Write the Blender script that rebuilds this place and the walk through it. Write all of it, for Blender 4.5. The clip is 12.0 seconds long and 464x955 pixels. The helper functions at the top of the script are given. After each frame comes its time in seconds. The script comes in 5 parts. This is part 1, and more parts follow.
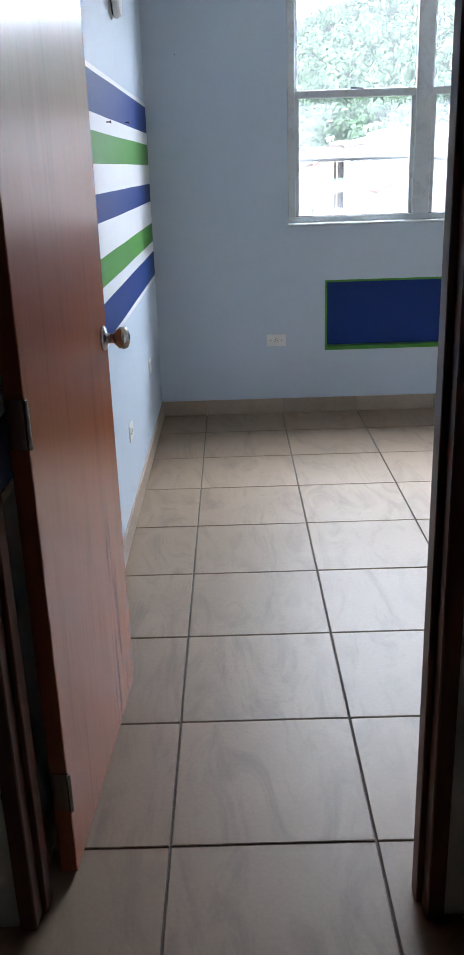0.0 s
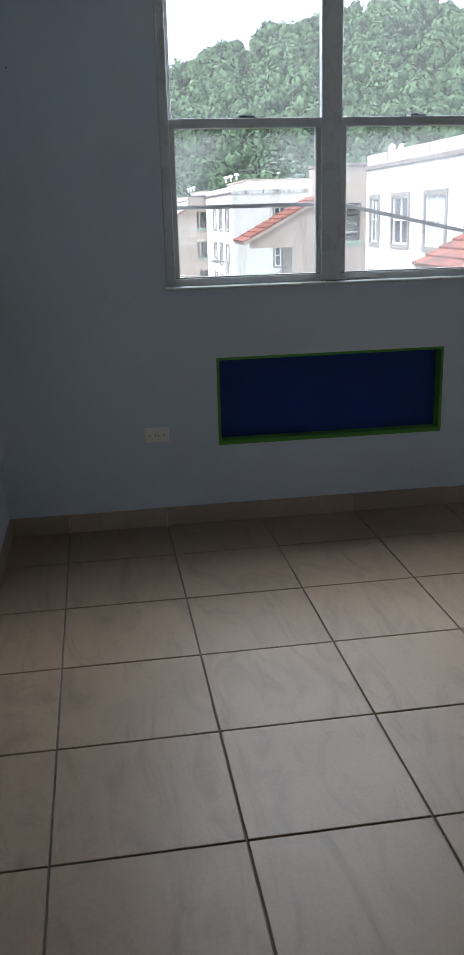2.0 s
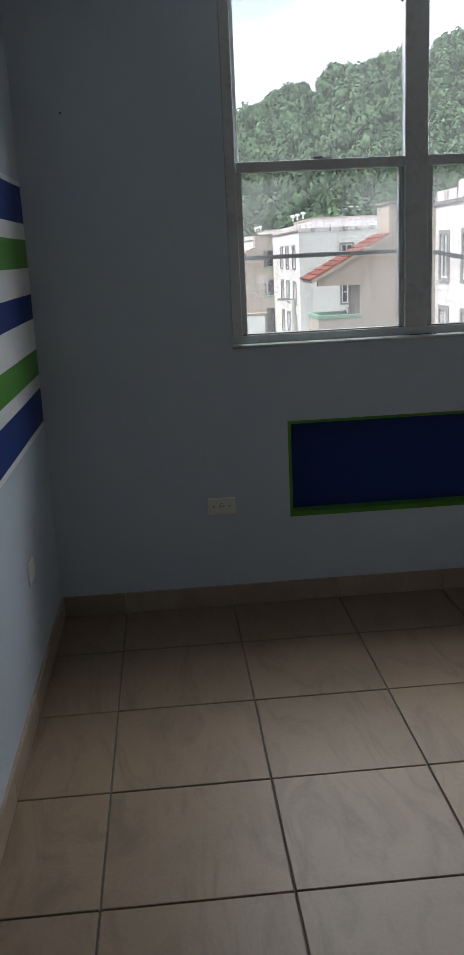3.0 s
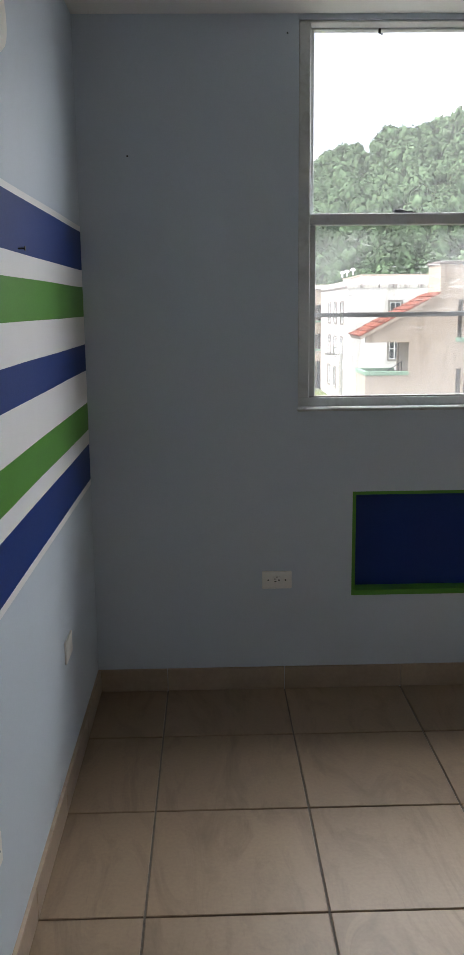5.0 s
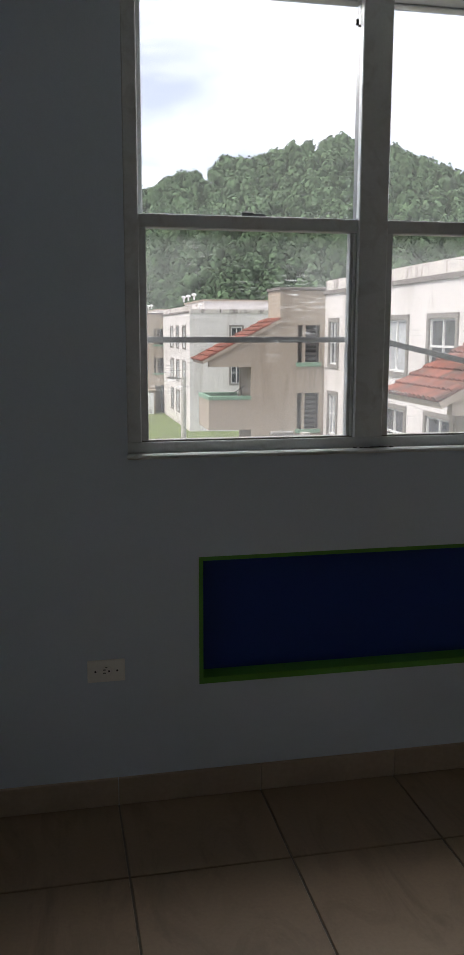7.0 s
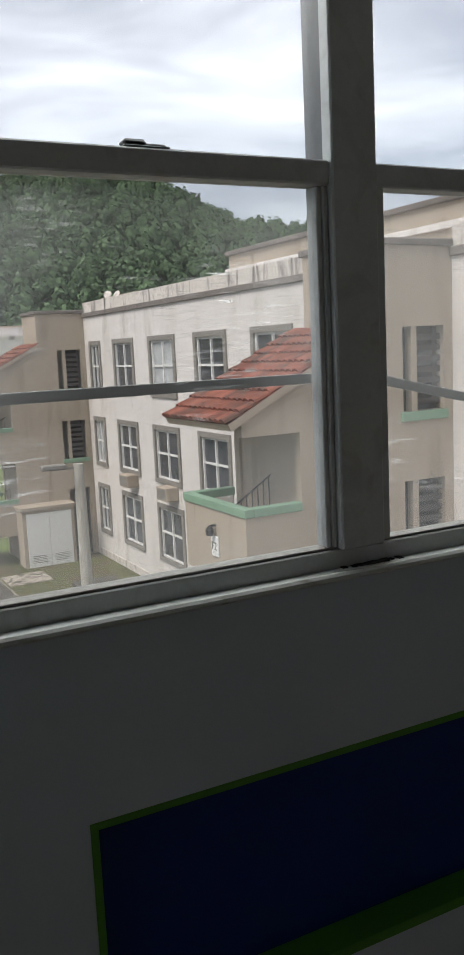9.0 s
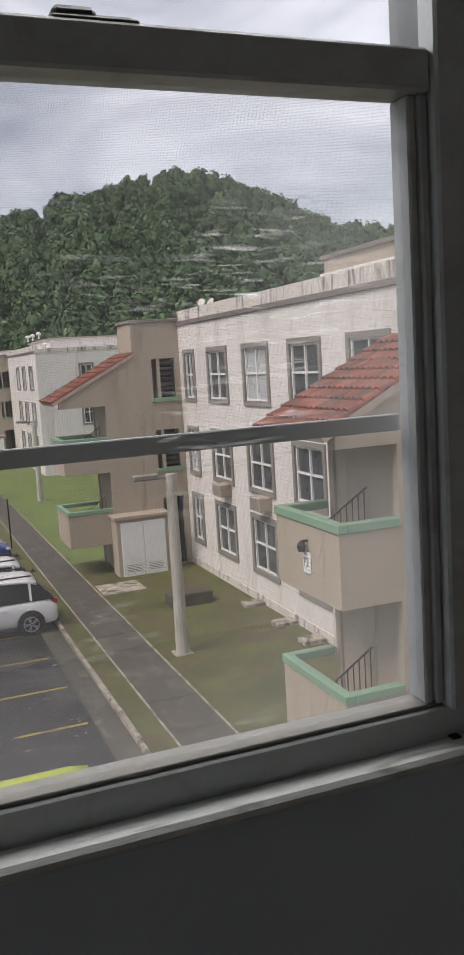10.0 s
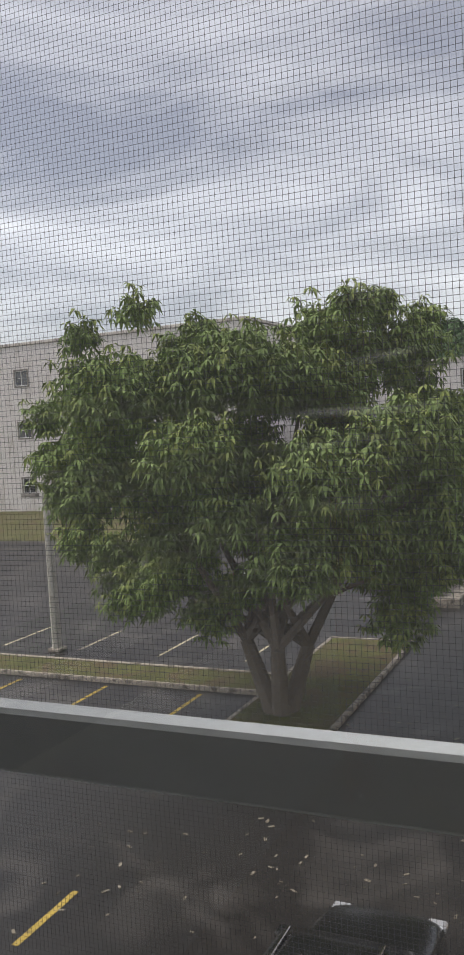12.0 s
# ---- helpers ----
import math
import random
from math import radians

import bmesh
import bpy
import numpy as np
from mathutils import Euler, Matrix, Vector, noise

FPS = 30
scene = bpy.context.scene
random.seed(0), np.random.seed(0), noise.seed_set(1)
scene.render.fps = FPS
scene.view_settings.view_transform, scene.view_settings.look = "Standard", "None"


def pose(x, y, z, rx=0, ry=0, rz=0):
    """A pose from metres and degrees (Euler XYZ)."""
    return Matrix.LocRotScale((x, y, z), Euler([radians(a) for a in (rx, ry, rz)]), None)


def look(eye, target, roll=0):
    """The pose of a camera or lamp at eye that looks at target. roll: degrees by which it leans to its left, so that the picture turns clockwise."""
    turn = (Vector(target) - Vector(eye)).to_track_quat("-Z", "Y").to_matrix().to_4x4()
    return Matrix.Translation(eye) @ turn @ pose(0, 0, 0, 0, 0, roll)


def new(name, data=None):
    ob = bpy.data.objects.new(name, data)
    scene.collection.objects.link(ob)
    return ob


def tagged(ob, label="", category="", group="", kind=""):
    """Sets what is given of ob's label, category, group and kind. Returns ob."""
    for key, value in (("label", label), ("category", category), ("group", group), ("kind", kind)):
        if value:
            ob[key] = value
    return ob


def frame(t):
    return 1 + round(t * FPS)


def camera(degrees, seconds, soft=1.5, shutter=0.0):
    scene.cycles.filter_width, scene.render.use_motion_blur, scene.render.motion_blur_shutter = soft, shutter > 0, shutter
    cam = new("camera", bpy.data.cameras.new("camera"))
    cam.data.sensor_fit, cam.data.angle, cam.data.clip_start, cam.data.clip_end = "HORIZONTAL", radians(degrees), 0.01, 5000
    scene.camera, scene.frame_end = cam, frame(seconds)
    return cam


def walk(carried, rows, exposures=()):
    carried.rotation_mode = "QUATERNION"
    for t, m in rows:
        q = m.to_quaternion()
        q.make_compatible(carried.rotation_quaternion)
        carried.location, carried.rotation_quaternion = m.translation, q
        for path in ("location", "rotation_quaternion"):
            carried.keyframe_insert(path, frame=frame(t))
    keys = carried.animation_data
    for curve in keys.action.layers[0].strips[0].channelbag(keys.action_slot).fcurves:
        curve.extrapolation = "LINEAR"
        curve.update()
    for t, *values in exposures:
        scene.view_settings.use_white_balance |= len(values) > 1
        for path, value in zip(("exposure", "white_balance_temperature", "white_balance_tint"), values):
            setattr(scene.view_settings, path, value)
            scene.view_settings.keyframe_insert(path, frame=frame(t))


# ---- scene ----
cam = camera(30.0, 12.0)
PATH = [
    (0.0, 0.175, -5.188, 1.408, 70.39, 1.78, -0.22),
    (0.5, 0.207, -4.835, 1.410, 71.20, 2.55, -2.00),
    (1.0, 0.198, -4.509, 1.407, 72.89, 2.56, -2.77),
    (1.5, 0.178, -4.203, 1.418, 73.24, 1.12, -7.87),
    (2.0, 0.198, -3.961, 1.405, 73.11, 1.56, -8.88),
    (2.5, 0.247, -3.732, 1.436, 74.02, 3.58, -5.64),
    (4.5, 0.180, -3.278, 1.467, 78.83, 0.75, -3.40),
    (5.0, 0.179, -3.260, 1.467, 78.96, 0.60, -1.56),
    (5.5, 0.148, -3.226, 1.463, 79.36, 0.37, -0.57),
    (6.0, 0.166, -3.116, 1.447, 79.38, -0.09, -1.96),
    (6.5, 0.281, -2.863, 1.475, 79.46, -0.38, -6.21),
    (7.0, 0.289, -2.609, 1.463, 80.45, -0.10, -11.78),
    (7.5, 0.238, -2.294, 1.484, 80.96, 0.96, -19.51),
    (9.5, 0.511, -1.030, 1.504, 81.55, 2.75, -28.07),
    (10.0, 0.698, -0.788, 1.515, 82.26, 3.49, -21.56),
    (10.5, 0.747, -0.432, 1.520, 82.91, 2.35, -16.50),
    (11.0, 0.787, -0.313, 1.523, 84.38, 3.00, -6.61),
    (11.5, 0.873, -0.236, 1.532, 85.39, 3.32, 10.66),
    (12.0, 0.888, -0.182, 1.521, 86.31, 3.59, 24.98),
]
EXPOSURES = [(0.0, 3.1, 5500, 10), (1.0, 2.4, 5450, 9), (1.5, 1.85, 5700, 9), (2.0, 1.65, 5750, 9), (2.7, 1.1, 5950, 9), (4.3, 1.6, 6300, 10), (5.0, 1.85, 6350, 11), (5.5, 2.0, 6450, 12), (6.5, 1.65, 6400, 12), (7.0, 0.85, 6450, 11), (7.5, 0.5, 6500, 10), (9.3, 0.25, 6500, 8), (10.0, 0.12, 6650, 13), (10.5, -0.15, 6750, 14), (11.0, -0.1, 6750, 13), (12.0, 0.05, 6700, 11)]
walk(cam, [(t, pose(x, y, z, rx, ry, rz)) for t, x, y, z, rx, ry, rz in PATH], EXPOSURES)

# ---- world, sun and daylight fill lamps ----
G = -6.2            # level of the car park under the third-floor flat
SUN_EL, SUN_AZ = 52.0, 250.0
world = bpy.data.worlds.new("overcast_sky")
scene.world = world
world.use_nodes = True
wn, wl = world.node_tree.nodes, world.node_tree.links
wn.clear()
w_out = wn.new("ShaderNodeOutputWorld")
w_sky = wn.new("ShaderNodeTexSky")
w_sky.sky_type = "NISHITA"
w_sky.sun_disc = False
w_sky.sun_elevation, w_sky.sun_rotation = radians(SUN_EL), radians(SUN_AZ)
w_skyb = wn.new("ShaderNodeBackground")
w_skyb.inputs["Strength"].default_value = 0.05
wl.new(w_sky.outputs[0], w_skyb.inputs["Color"])
w_tc = wn.new("ShaderNodeTexCoord")
w_map = wn.new("ShaderNodeMapping")
w_map.inputs["Scale"].default_value = (1.6, 1.6, 6.5)
w_noise = wn.new("ShaderNodeTexNoise")
w_noise.inputs["Scale"].default_value = 1.7
w_noise.inputs["Detail"].default_value = 7.0
w_noise.inputs["Roughness"].default_value = 0.52
w_noise.inputs["Distortion"].default_value = 0.5
w_ramp = wn.new("ShaderNodeValToRGB")
w_ramp.color_ramp.elements[0].position, w_ramp.color_ramp.elements[1].position = 0.34, 0.68
w_ramp.color_ramp.elements[0].color = (0.29, 0.285, 0.315, 1)
w_ramp.color_ramp.elements[1].color = (0.86, 0.85, 0.865, 1)
w_clb = wn.new("ShaderNodeBackground")
w_clb.inputs["Strength"].default_value = 1.0
w_add = wn.new("ShaderNodeAddShader")
wl.new(w_tc.outputs["Generated"], w_map.inputs["Vector"])
wl.new(w_map.outputs[0], w_noise.inputs["Vector"])
wl.new(w_noise.outputs["Fac"], w_ramp.inputs["Fac"])
wl.new(w_ramp.outputs["Color"], w_clb.inputs["Color"])
wl.new(w_skyb.outputs[0], w_add.inputs[0])
wl.new(w_clb.outputs[0], w_add.inputs[1])
wl.new(w_add.outputs[0], w_out.inputs["Surface"])

sun = new("sun", bpy.data.lights.new("sun", "SUN"))
sun.data.energy, sun.data.angle, sun.data.color = 3.0, radians(30), (1.0, 0.93, 0.85)
sun.matrix_world = look((-30, -6, 42), (0, 0, 0))
# unseen area lamp above the window head, added to boost the high sky's light
window_fill = new("window_fill_lamp", bpy.data.lights.new("window_fill_lamp", "AREA"))
window_fill.data.shape, window_fill.data.size, window_fill.data.size_y = "RECTANGLE", 2.4, 1.6
window_fill.data.energy, window_fill.data.color = 84.0, (1.0, 0.99, 0.965)
window_fill.matrix_world = look((1.26, 1.3, 3.3), (1.3, -2.2, 1.0))
# unseen area lamp beside the window, added to brighten the left wall
side_fill = new("side_fill_lamp", bpy.data.lights.new("side_fill_lamp", "AREA"))
side_fill.data.shape, side_fill.data.size, side_fill.data.size_y = "RECTANGLE", 2.0, 1.4
side_fill.data.energy, side_fill.data.color = 37.0, (1.0, 0.99, 0.965)
side_fill.matrix_world = look((4.6, 2.0, 3.1), (0.0, -1.8, 0.9))


# ---- materials ----
def material(name, color, rough=0.6, metal=0.0, vary=0.15, scale=6.0, fine=60.0, bump=0.15, spec=0.4, rnd=0.0, stain=None, stain_amt=0.0, stain_scale=1.5, stain_lo=0.52, stretch=(1, 1, 1)):
    m = bpy.data.materials.new(name)
    m.use_nodes = True
    n, l = m.node_tree.nodes, m.node_tree.links
    b = n["Principled BSDF"]
    b.inputs["Roughness"].default_value = rough
    b.inputs["Metallic"].default_value = metal
    b.inputs["Specular IOR Level"].default_value = spec
    tc = n.new("ShaderNodeTexCoord")
    mp = n.new("ShaderNodeMapping")
    mp.inputs["Scale"].default_value = stretch
    geo = n.new("ShaderNodeNewGeometry")
    l.new(geo.outputs["Position"], mp.inputs["Vector"])
    n1 = n.new("ShaderNodeTexNoise")
    n1.inputs["Scale"].default_value = scale
    n1.inputs["Detail"].default_value = 5
    n2 = n.new("ShaderNodeTexNoise")
    n2.inputs["Scale"].default_value = fine
    n2.inputs["Detail"].default_value = 3
    l.new(mp.outputs[0], n1.inputs["Vector"])
    l.new(mp.outputs[0], n2.inputs["Vector"])
    add = n.new("ShaderNodeMath")
    add.operation = "ADD"
    l.new(n1.outputs["Fac"], add.inputs[0])
    l.new(n2.outputs["Fac"], add.inputs[1])
    rng = n.new("ShaderNodeMapRange")
    rng.inputs["From Min"].default_value, rng.inputs["From Max"].default_value = 0.6, 1.4
    rng.inputs["To Min"].default_value, rng.inputs["To Max"].default_value = 1 - vary, 1 + vary
    l.new(add.outputs[0], rng.inputs["Value"])
    val = rng.outputs[0]
    if rnd:
        oi = n.new("ShaderNodeObjectInfo")
        r2 = n.new("ShaderNodeMapRange")
        r2.inputs["To Min"].default_value, r2.inputs["To Max"].default_value = 1 - rnd, 1 + rnd
        l.new(oi.outputs["Random"], r2.inputs["Value"])
        mu = n.new("ShaderNodeMath")
        mu.operation = "MULTIPLY"
        l.new(val, mu.inputs[0])
        l.new(r2.outputs[0], mu.inputs[1])
        val = mu.outputs[0]
    mul = n.new("ShaderNodeVectorMath")
    mul.operation = "SCALE"
    mul.inputs[0].default_value = color[:3]
    l.new(val, mul.inputs["Scale"])
    col = mul.outputs[0]
    if stain:
        n3 = n.new("ShaderNodeTexNoise")
        n3.inputs["Scale"].default_value = stain_scale
        n3.inputs["Detail"].default_value = 6
        n3.inputs["Distortion"].default_value = 1.2
        l.new(mp.outputs[0], n3.inputs["Vector"])
        r3 = n.new("ShaderNodeMapRange")
        r3.inputs["From Min"].default_value, r3.inputs["From Max"].default_value = stain_lo, stain_lo + 0.18
        r3.inputs["To Max"].default_value = stain_amt
        l.new(n3.outputs["Fac"], r3.inputs["Value"])
        mx = n.new("ShaderNodeMix")
        mx.data_type = "RGBA"
        l.new(r3.outputs[0], mx.inputs["Factor"])
        l.new(col, mx.inputs["A"])
        mx.inputs["B"].default_value = (*stain, 1)
        col = mx.outputs["Result"]
    l.new(col, b.inputs["Base Color"])
    if bump:
        bp = n.new("ShaderNodeBump")
        bp.inputs["Strength"].default_value = bump
        bp.inputs["Distance"].default_value = 0.01
        l.new(add.outputs[0], bp.inputs["Height"])
        l.new(bp.outputs[0], b.inputs["Normal"])
    return m


def glass_material(name, tint=(1, 1, 1), dirt=0.0, veil=0.025, haze=0.0):
    """Thin window glass: clear, with a mirror gloss at grazing angles, streaks of dirt and a milky haze."""
    m = bpy.data.materials.new(name)
    m.use_nodes = True
    n, l = m.node_tree.nodes, m.node_tree.links
    n.clear()
    out = n.new("ShaderNodeOutputMaterial")
    tr = n.new("ShaderNodeBsdfTransparent")
    tr.inputs["Color"].default_value = (*tint, 1)
    gl = n.new("ShaderNodeBsdfGlossy")
    gl.inputs["Roughness"].default_value = 0.02
    lw = n.new("ShaderNodeLayerWeight")
    lw.inputs["Blend"].default_value = 0.5
    pw = n.new("ShaderNodeMath")
    pw.operation = "POWER"
    pw.inputs[1].default_value = 5.0
    l.new(lw.outputs["Facing"], pw.inputs[0])
    fr = n.new("ShaderNodeMath")
    fr.operation = "MULTIPLY_ADD"
    fr.inputs[1].default_value, fr.inputs[2].default_value = 0.9, 0.03
    l.new(pw.outputs[0], fr.inputs[0])
    mx = n.new("ShaderNodeMixShader")
    l.new(fr.outputs[0], mx.inputs[0])
    l.new(tr.outputs[0], mx.inputs[1])
    l.new(gl.outputs[0], mx.inputs[2])
    last = mx.outputs[0]
    if dirt:
        geo = n.new("ShaderNodeNewGeometry")
        mp = n.new("ShaderNodeMapping")
        mp.inputs["Scale"].default_value = (6, 6, 60)
        mp.inputs["Rotation"].default_value = (0, 0.25, 0)
        l.new(geo.outputs["Position"], mp.inputs["Vector"])
        a = n.new("ShaderNodeTexNoise")
        a.inputs["Scale"].default_value = 3.5
        a.inputs["Detail"].default_value = 8
        a.inputs["Distortion"].default_value = 0.8
        l.new(mp.outputs[0], a.inputs["Vector"])
        c = n.new("ShaderNodeTexNoise")
        c.inputs["Scale"].default_value = 5.5
        c.inputs["Detail"].default_value = 2
        l.new(geo.outputs["Position"], c.inputs["Vector"])
        r1 = n.new("ShaderNodeMapRange")
        r1.inputs["From Min"].default_value, r1.inputs["From Max"].default_value = 0.55, 0.75
        l.new(a.outputs["Fac"], r1.inputs["Value"])
        r2 = n.new("ShaderNodeMapRange")
        r2.inputs["From Min"].default_value, r2.inputs["From Max"].default_value = 0.5, 0.7
        l.new(c.outputs["Fac"], r2.inputs["Value"])
        mu = n.new("ShaderNodeMath")
        mu.operation = "MULTIPLY"
        l.new(r1.outputs[0], mu.inputs[0])
        l.new(r2.outputs[0], mu.inputs[1])
        m2 = n.new("ShaderNodeMath")
        m2.operation = "MULTIPLY_ADD"
        m2.inputs[1].default_value = dirt
        m2.inputs[2].default_value = veil
        l.new(mu.outputs[0], m2.inputs[0])
        amount = m2.outputs[0]
        if haze:
            # dust and glare haze put into the glass, thinned inside an ellipse
            off = n.new("ShaderNodeMapping")
            off.inputs["Location"].default_value = (-0.88 / 0.20, 0, -1.47 / 0.24)
            off.inputs["Scale"].default_value = (1 / 0.20, 0, 1 / 0.24)
            l.new(geo.outputs["Position"], off.inputs["Vector"])
            far = n.new("ShaderNodeVectorMath")
            far.operation = "LENGTH"
            l.new(off.outputs[0], far.inputs[0])
            rf = n.new("ShaderNodeMapRange")
            rf.interpolation_type = "SMOOTHSTEP"
            rf.inputs["From Min"].default_value, rf.inputs["From Max"].default_value = 0.6, 1.5
            rf.inputs["To Max"].default_value = haze
            l.new(far.outputs["Value"], rf.inputs["Value"])
            sm = n.new("ShaderNodeMath")
            l.new(amount, sm.inputs[0])
            l.new(rf.outputs[0], sm.inputs[1])
            amount = sm.outputs[0]
        tl = n.new("ShaderNodeBsdfTranslucent")
        tl.inputs["Color"].default_value = (0.75, 0.76, 0.76, 1)
        m3 = n.new("ShaderNodeMixShader")
        l.new(amount, m3.inputs[0])
        l.new(last, m3.inputs[1])
        l.new(tl.outputs[0], m3.inputs[2])
        last = m3.outputs[0]
    l.new(last, out.inputs["Surface"])
    return m


def tile_material(name):
    """Cream porcelain with brown clouding and brushed veins that differ from tile to tile."""
    m = material(name, (0.270, 0.194, 0.128), 0.46, vary=0.09, scale=5, fine=90, bump=0.03, rnd=0.05)
    n, l = m.node_tree.nodes, m.node_tree.links
    b = n["Principled BSDF"]
    col = b.inputs["Base Color"].links[0].from_socket
    geo = n.new("ShaderNodeNewGeometry")
    oi = n.new("ShaderNodeObjectInfo")
    sc = n.new("ShaderNodeVectorMath")
    sc.operation = "SCALE"
    sc.inputs[0].default_value = (17, 23, 0)
    l.new(oi.outputs["Random"], sc.inputs["Scale"])
    ad = n.new("ShaderNodeVectorMath")
    l.new(geo.outputs["Position"], ad.inputs[0])
    l.new(sc.outputs[0], ad.inputs[1])
    mp = n.new("ShaderNodeMapping")
    mp.inputs["Rotation"].default_value = (0, 0, 0.7)
    mp.inputs["Scale"].default_value = (4.6, 1.5, 1)
    l.new(ad.outputs[0], mp.inputs["Vector"])
    a = n.new("ShaderNodeTexNoise")
    a.inputs["Scale"].default_value = 1.5
    a.inputs["Detail"].default_value = 8
    a.inputs["Roughness"].default_value = 0.66
    a.inputs["Distortion"].default_value = 1.6
    l.new(mp.outputs[0], a.inputs["Vector"])
    r = n.new("ShaderNodeMapRange")
    r.inputs["From Min"].default_value, r.inputs["From Max"].default_value = 0.48, 0.72
    r.inputs["To Max"].default_value = 0.8
    l.new(a.outputs["Fac"], r.inputs["Value"])
    mx = n.new("ShaderNodeMix")
    mx.data_type = "RGBA"
    l.new(r.outputs[0], mx.inputs["Factor"])
    l.new(col, mx.inputs["A"])
    mx.inputs["B"].default_value = (0.165, 0.118, 0.078, 1)
    l.new(mx.outputs["Result"], b.inputs["Base Color"])
    return m


def wood_material(name, color, dark, rough=0.28):
    m = material(name, color, rough, vary=0.12, scale=3, fine=40, bump=0.04, stretch=(14, 14, 1.1), stain=dark, stain_amt=0.6, stain_scale=1.2, spec=0.5)
    return m


M_WALL = material("blue_grey_wall_paint", (0.54, 0.615, 0.69), 0.55, vary=0.035, scale=1.3, fine=220, bump=0.05, stain=(0.48, 0.545, 0.595), stain_amt=0.35, stain_scale=2.2)
M_WHITE = material("white_wall_paint", (0.80, 0.81, 0.82), 0.5, vary=0.03, fine=220, bump=0.05)
M_BLUE = material("royal_blue_paint", (0.011, 0.037, 0.185), 0.55, vary=0.10, scale=4, fine=180, bump=0.05, spec=0.22)
M_GREEN = material("grass_green_paint", (0.085, 0.27, 0.035), 0.5, vary=0.10, scale=4, fine=180, bump=0.05, spec=0.3)
M_CEIL = material("ceiling_paint", (0.82, 0.82, 0.80), 0.8, vary=0.03, fine=150, bump=0.08)
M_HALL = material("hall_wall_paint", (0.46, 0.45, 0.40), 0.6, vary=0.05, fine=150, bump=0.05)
M_TILE = tile_material("cream_floor_tile")
M_BASE = material("skirting_tile", (0.36, 0.285, 0.21), 0.38, vary=0.12, scale=7, fine=60, bump=0.03, rnd=0.08, stain=(0.32, 0.26, 0.2), stain_amt=0.5, stain_scale=6)
M_GROUT = material("grout", (0.155, 0.135, 0.115), 0.9, vary=0.25, scale=9, fine=120, bump=0.2)
M_DOOR = wood_material("varnished_red_brown_wood", (0.36, 0.115, 0.045), (0.24, 0.07, 0.03), 0.26)
M_JAMB = wood_material("dark_mahogany_frame", (0.12, 0.04, 0.022), (0.06, 0.02, 0.012), 0.35)
M_STEEL = material("brushed_nickel", (0.40, 0.375, 0.345), 0.16, metal=1.0, vary=0.06, fine=200, bump=0.02)
M_DARKMETAL = material("dark_metal", (0.03, 0.03, 0.03), 0.45, metal=0.6, vary=0.15, bump=0.05)
M_ALU = material("grey_white_window_aluminium", (0.58, 0.61, 0.615), 0.42, metal=0.0, vary=0.06, scale=9, fine=120, bump=0.04, stain=(0.34, 0.34, 0.32), stain_amt=0.35, stain_scale=14)
M_BAR = material("screen_bar_aluminium", (0.30, 0.315, 0.32), 0.5, metal=0.3, vary=0.08, fine=120, bump=0.05)
# Grimy aluminium, its colour lowered further to dim these over-lit upward faces.
M_ALU_DIRTY_DIM = material("grimy_dimmed_aluminium", (0.22, 0.215, 0.195), 0.6, vary=0.15, scale=9, fine=120, bump=0.06, stain=(0.12, 0.10, 0.075), stain_amt=0.5, stain_scale=9)
M_MESH = material("insect_mesh", (0.10, 0.10, 0.105), 0.7, vary=0.1, bump=0.0)
M_PLASTIC = material("white_plastic", (0.78, 0.77, 0.73), 0.35, vary=0.03, bump=0.02)
# Latch grey; also darkens the mullion web and upper stiles in place of shade.
M_LATCH_SHADE = material("latch_grey_and_web_shade", (0.10, 0.108, 0.115), 0.45, vary=0.12, bump=0.05)
M_SLOT = material("dark_slot", (0.02, 0.02, 0.02), 0.6, vary=0.1, bump=0.0)
M_GLASS = glass_material("clear_glass", dirt=0.06, veil=0.024)
M_GLASS_LOW = glass_material("streaked_glass", tint=(0.97, 0.97, 0.97), dirt=0.42, veil=0.011, haze=0.05)
M_SILL = material("painted_sill_plaster", (0.60, 0.63, 0.62), 0.5, vary=0.10, scale=7, fine=140, bump=0.12, stain=(0.13, 0.115, 0.09), stain_amt=0.7, stain_scale=7, stain_lo=0.56, stretch=(1, 5, 3))
M_GRIME = material("black_grime", (0.03, 0.028, 0.024), 0.9, vary=0.3, scale=40, fine=300, bump=0.4)
M_GRASS = material("lawn", (0.084, 0.088, 0.024), 0.9, vary=0.6, scale=0.9, fine=9, bump=1.0, stain=(0.092, 0.068, 0.034), stain_amt=1.0, stain_scale=0.9, stain_lo=0.47)
M_GRASS_FAR = material("bright_lawn", (0.12, 0.162, 0.045), 0.9, vary=0.45, scale=0.7, fine=9, bump=1.0, stain=(0.09, 0.085, 0.04), stain_amt=0.7, stain_scale=0.6, stain_lo=0.55)
# Pale patches: dried asphalt, and sky sheen on the wet put into the colour.
M_ASPHALT = material("wet_asphalt", (0.019, 0.0175, 0.0165), 0.42, vary=0.35, scale=0.5, fine=45, bump=0.35, spec=0.25, stain=(0.072, 0.067, 0.062), stain_amt=0.85, stain_scale=0.42, stain_lo=0.5)
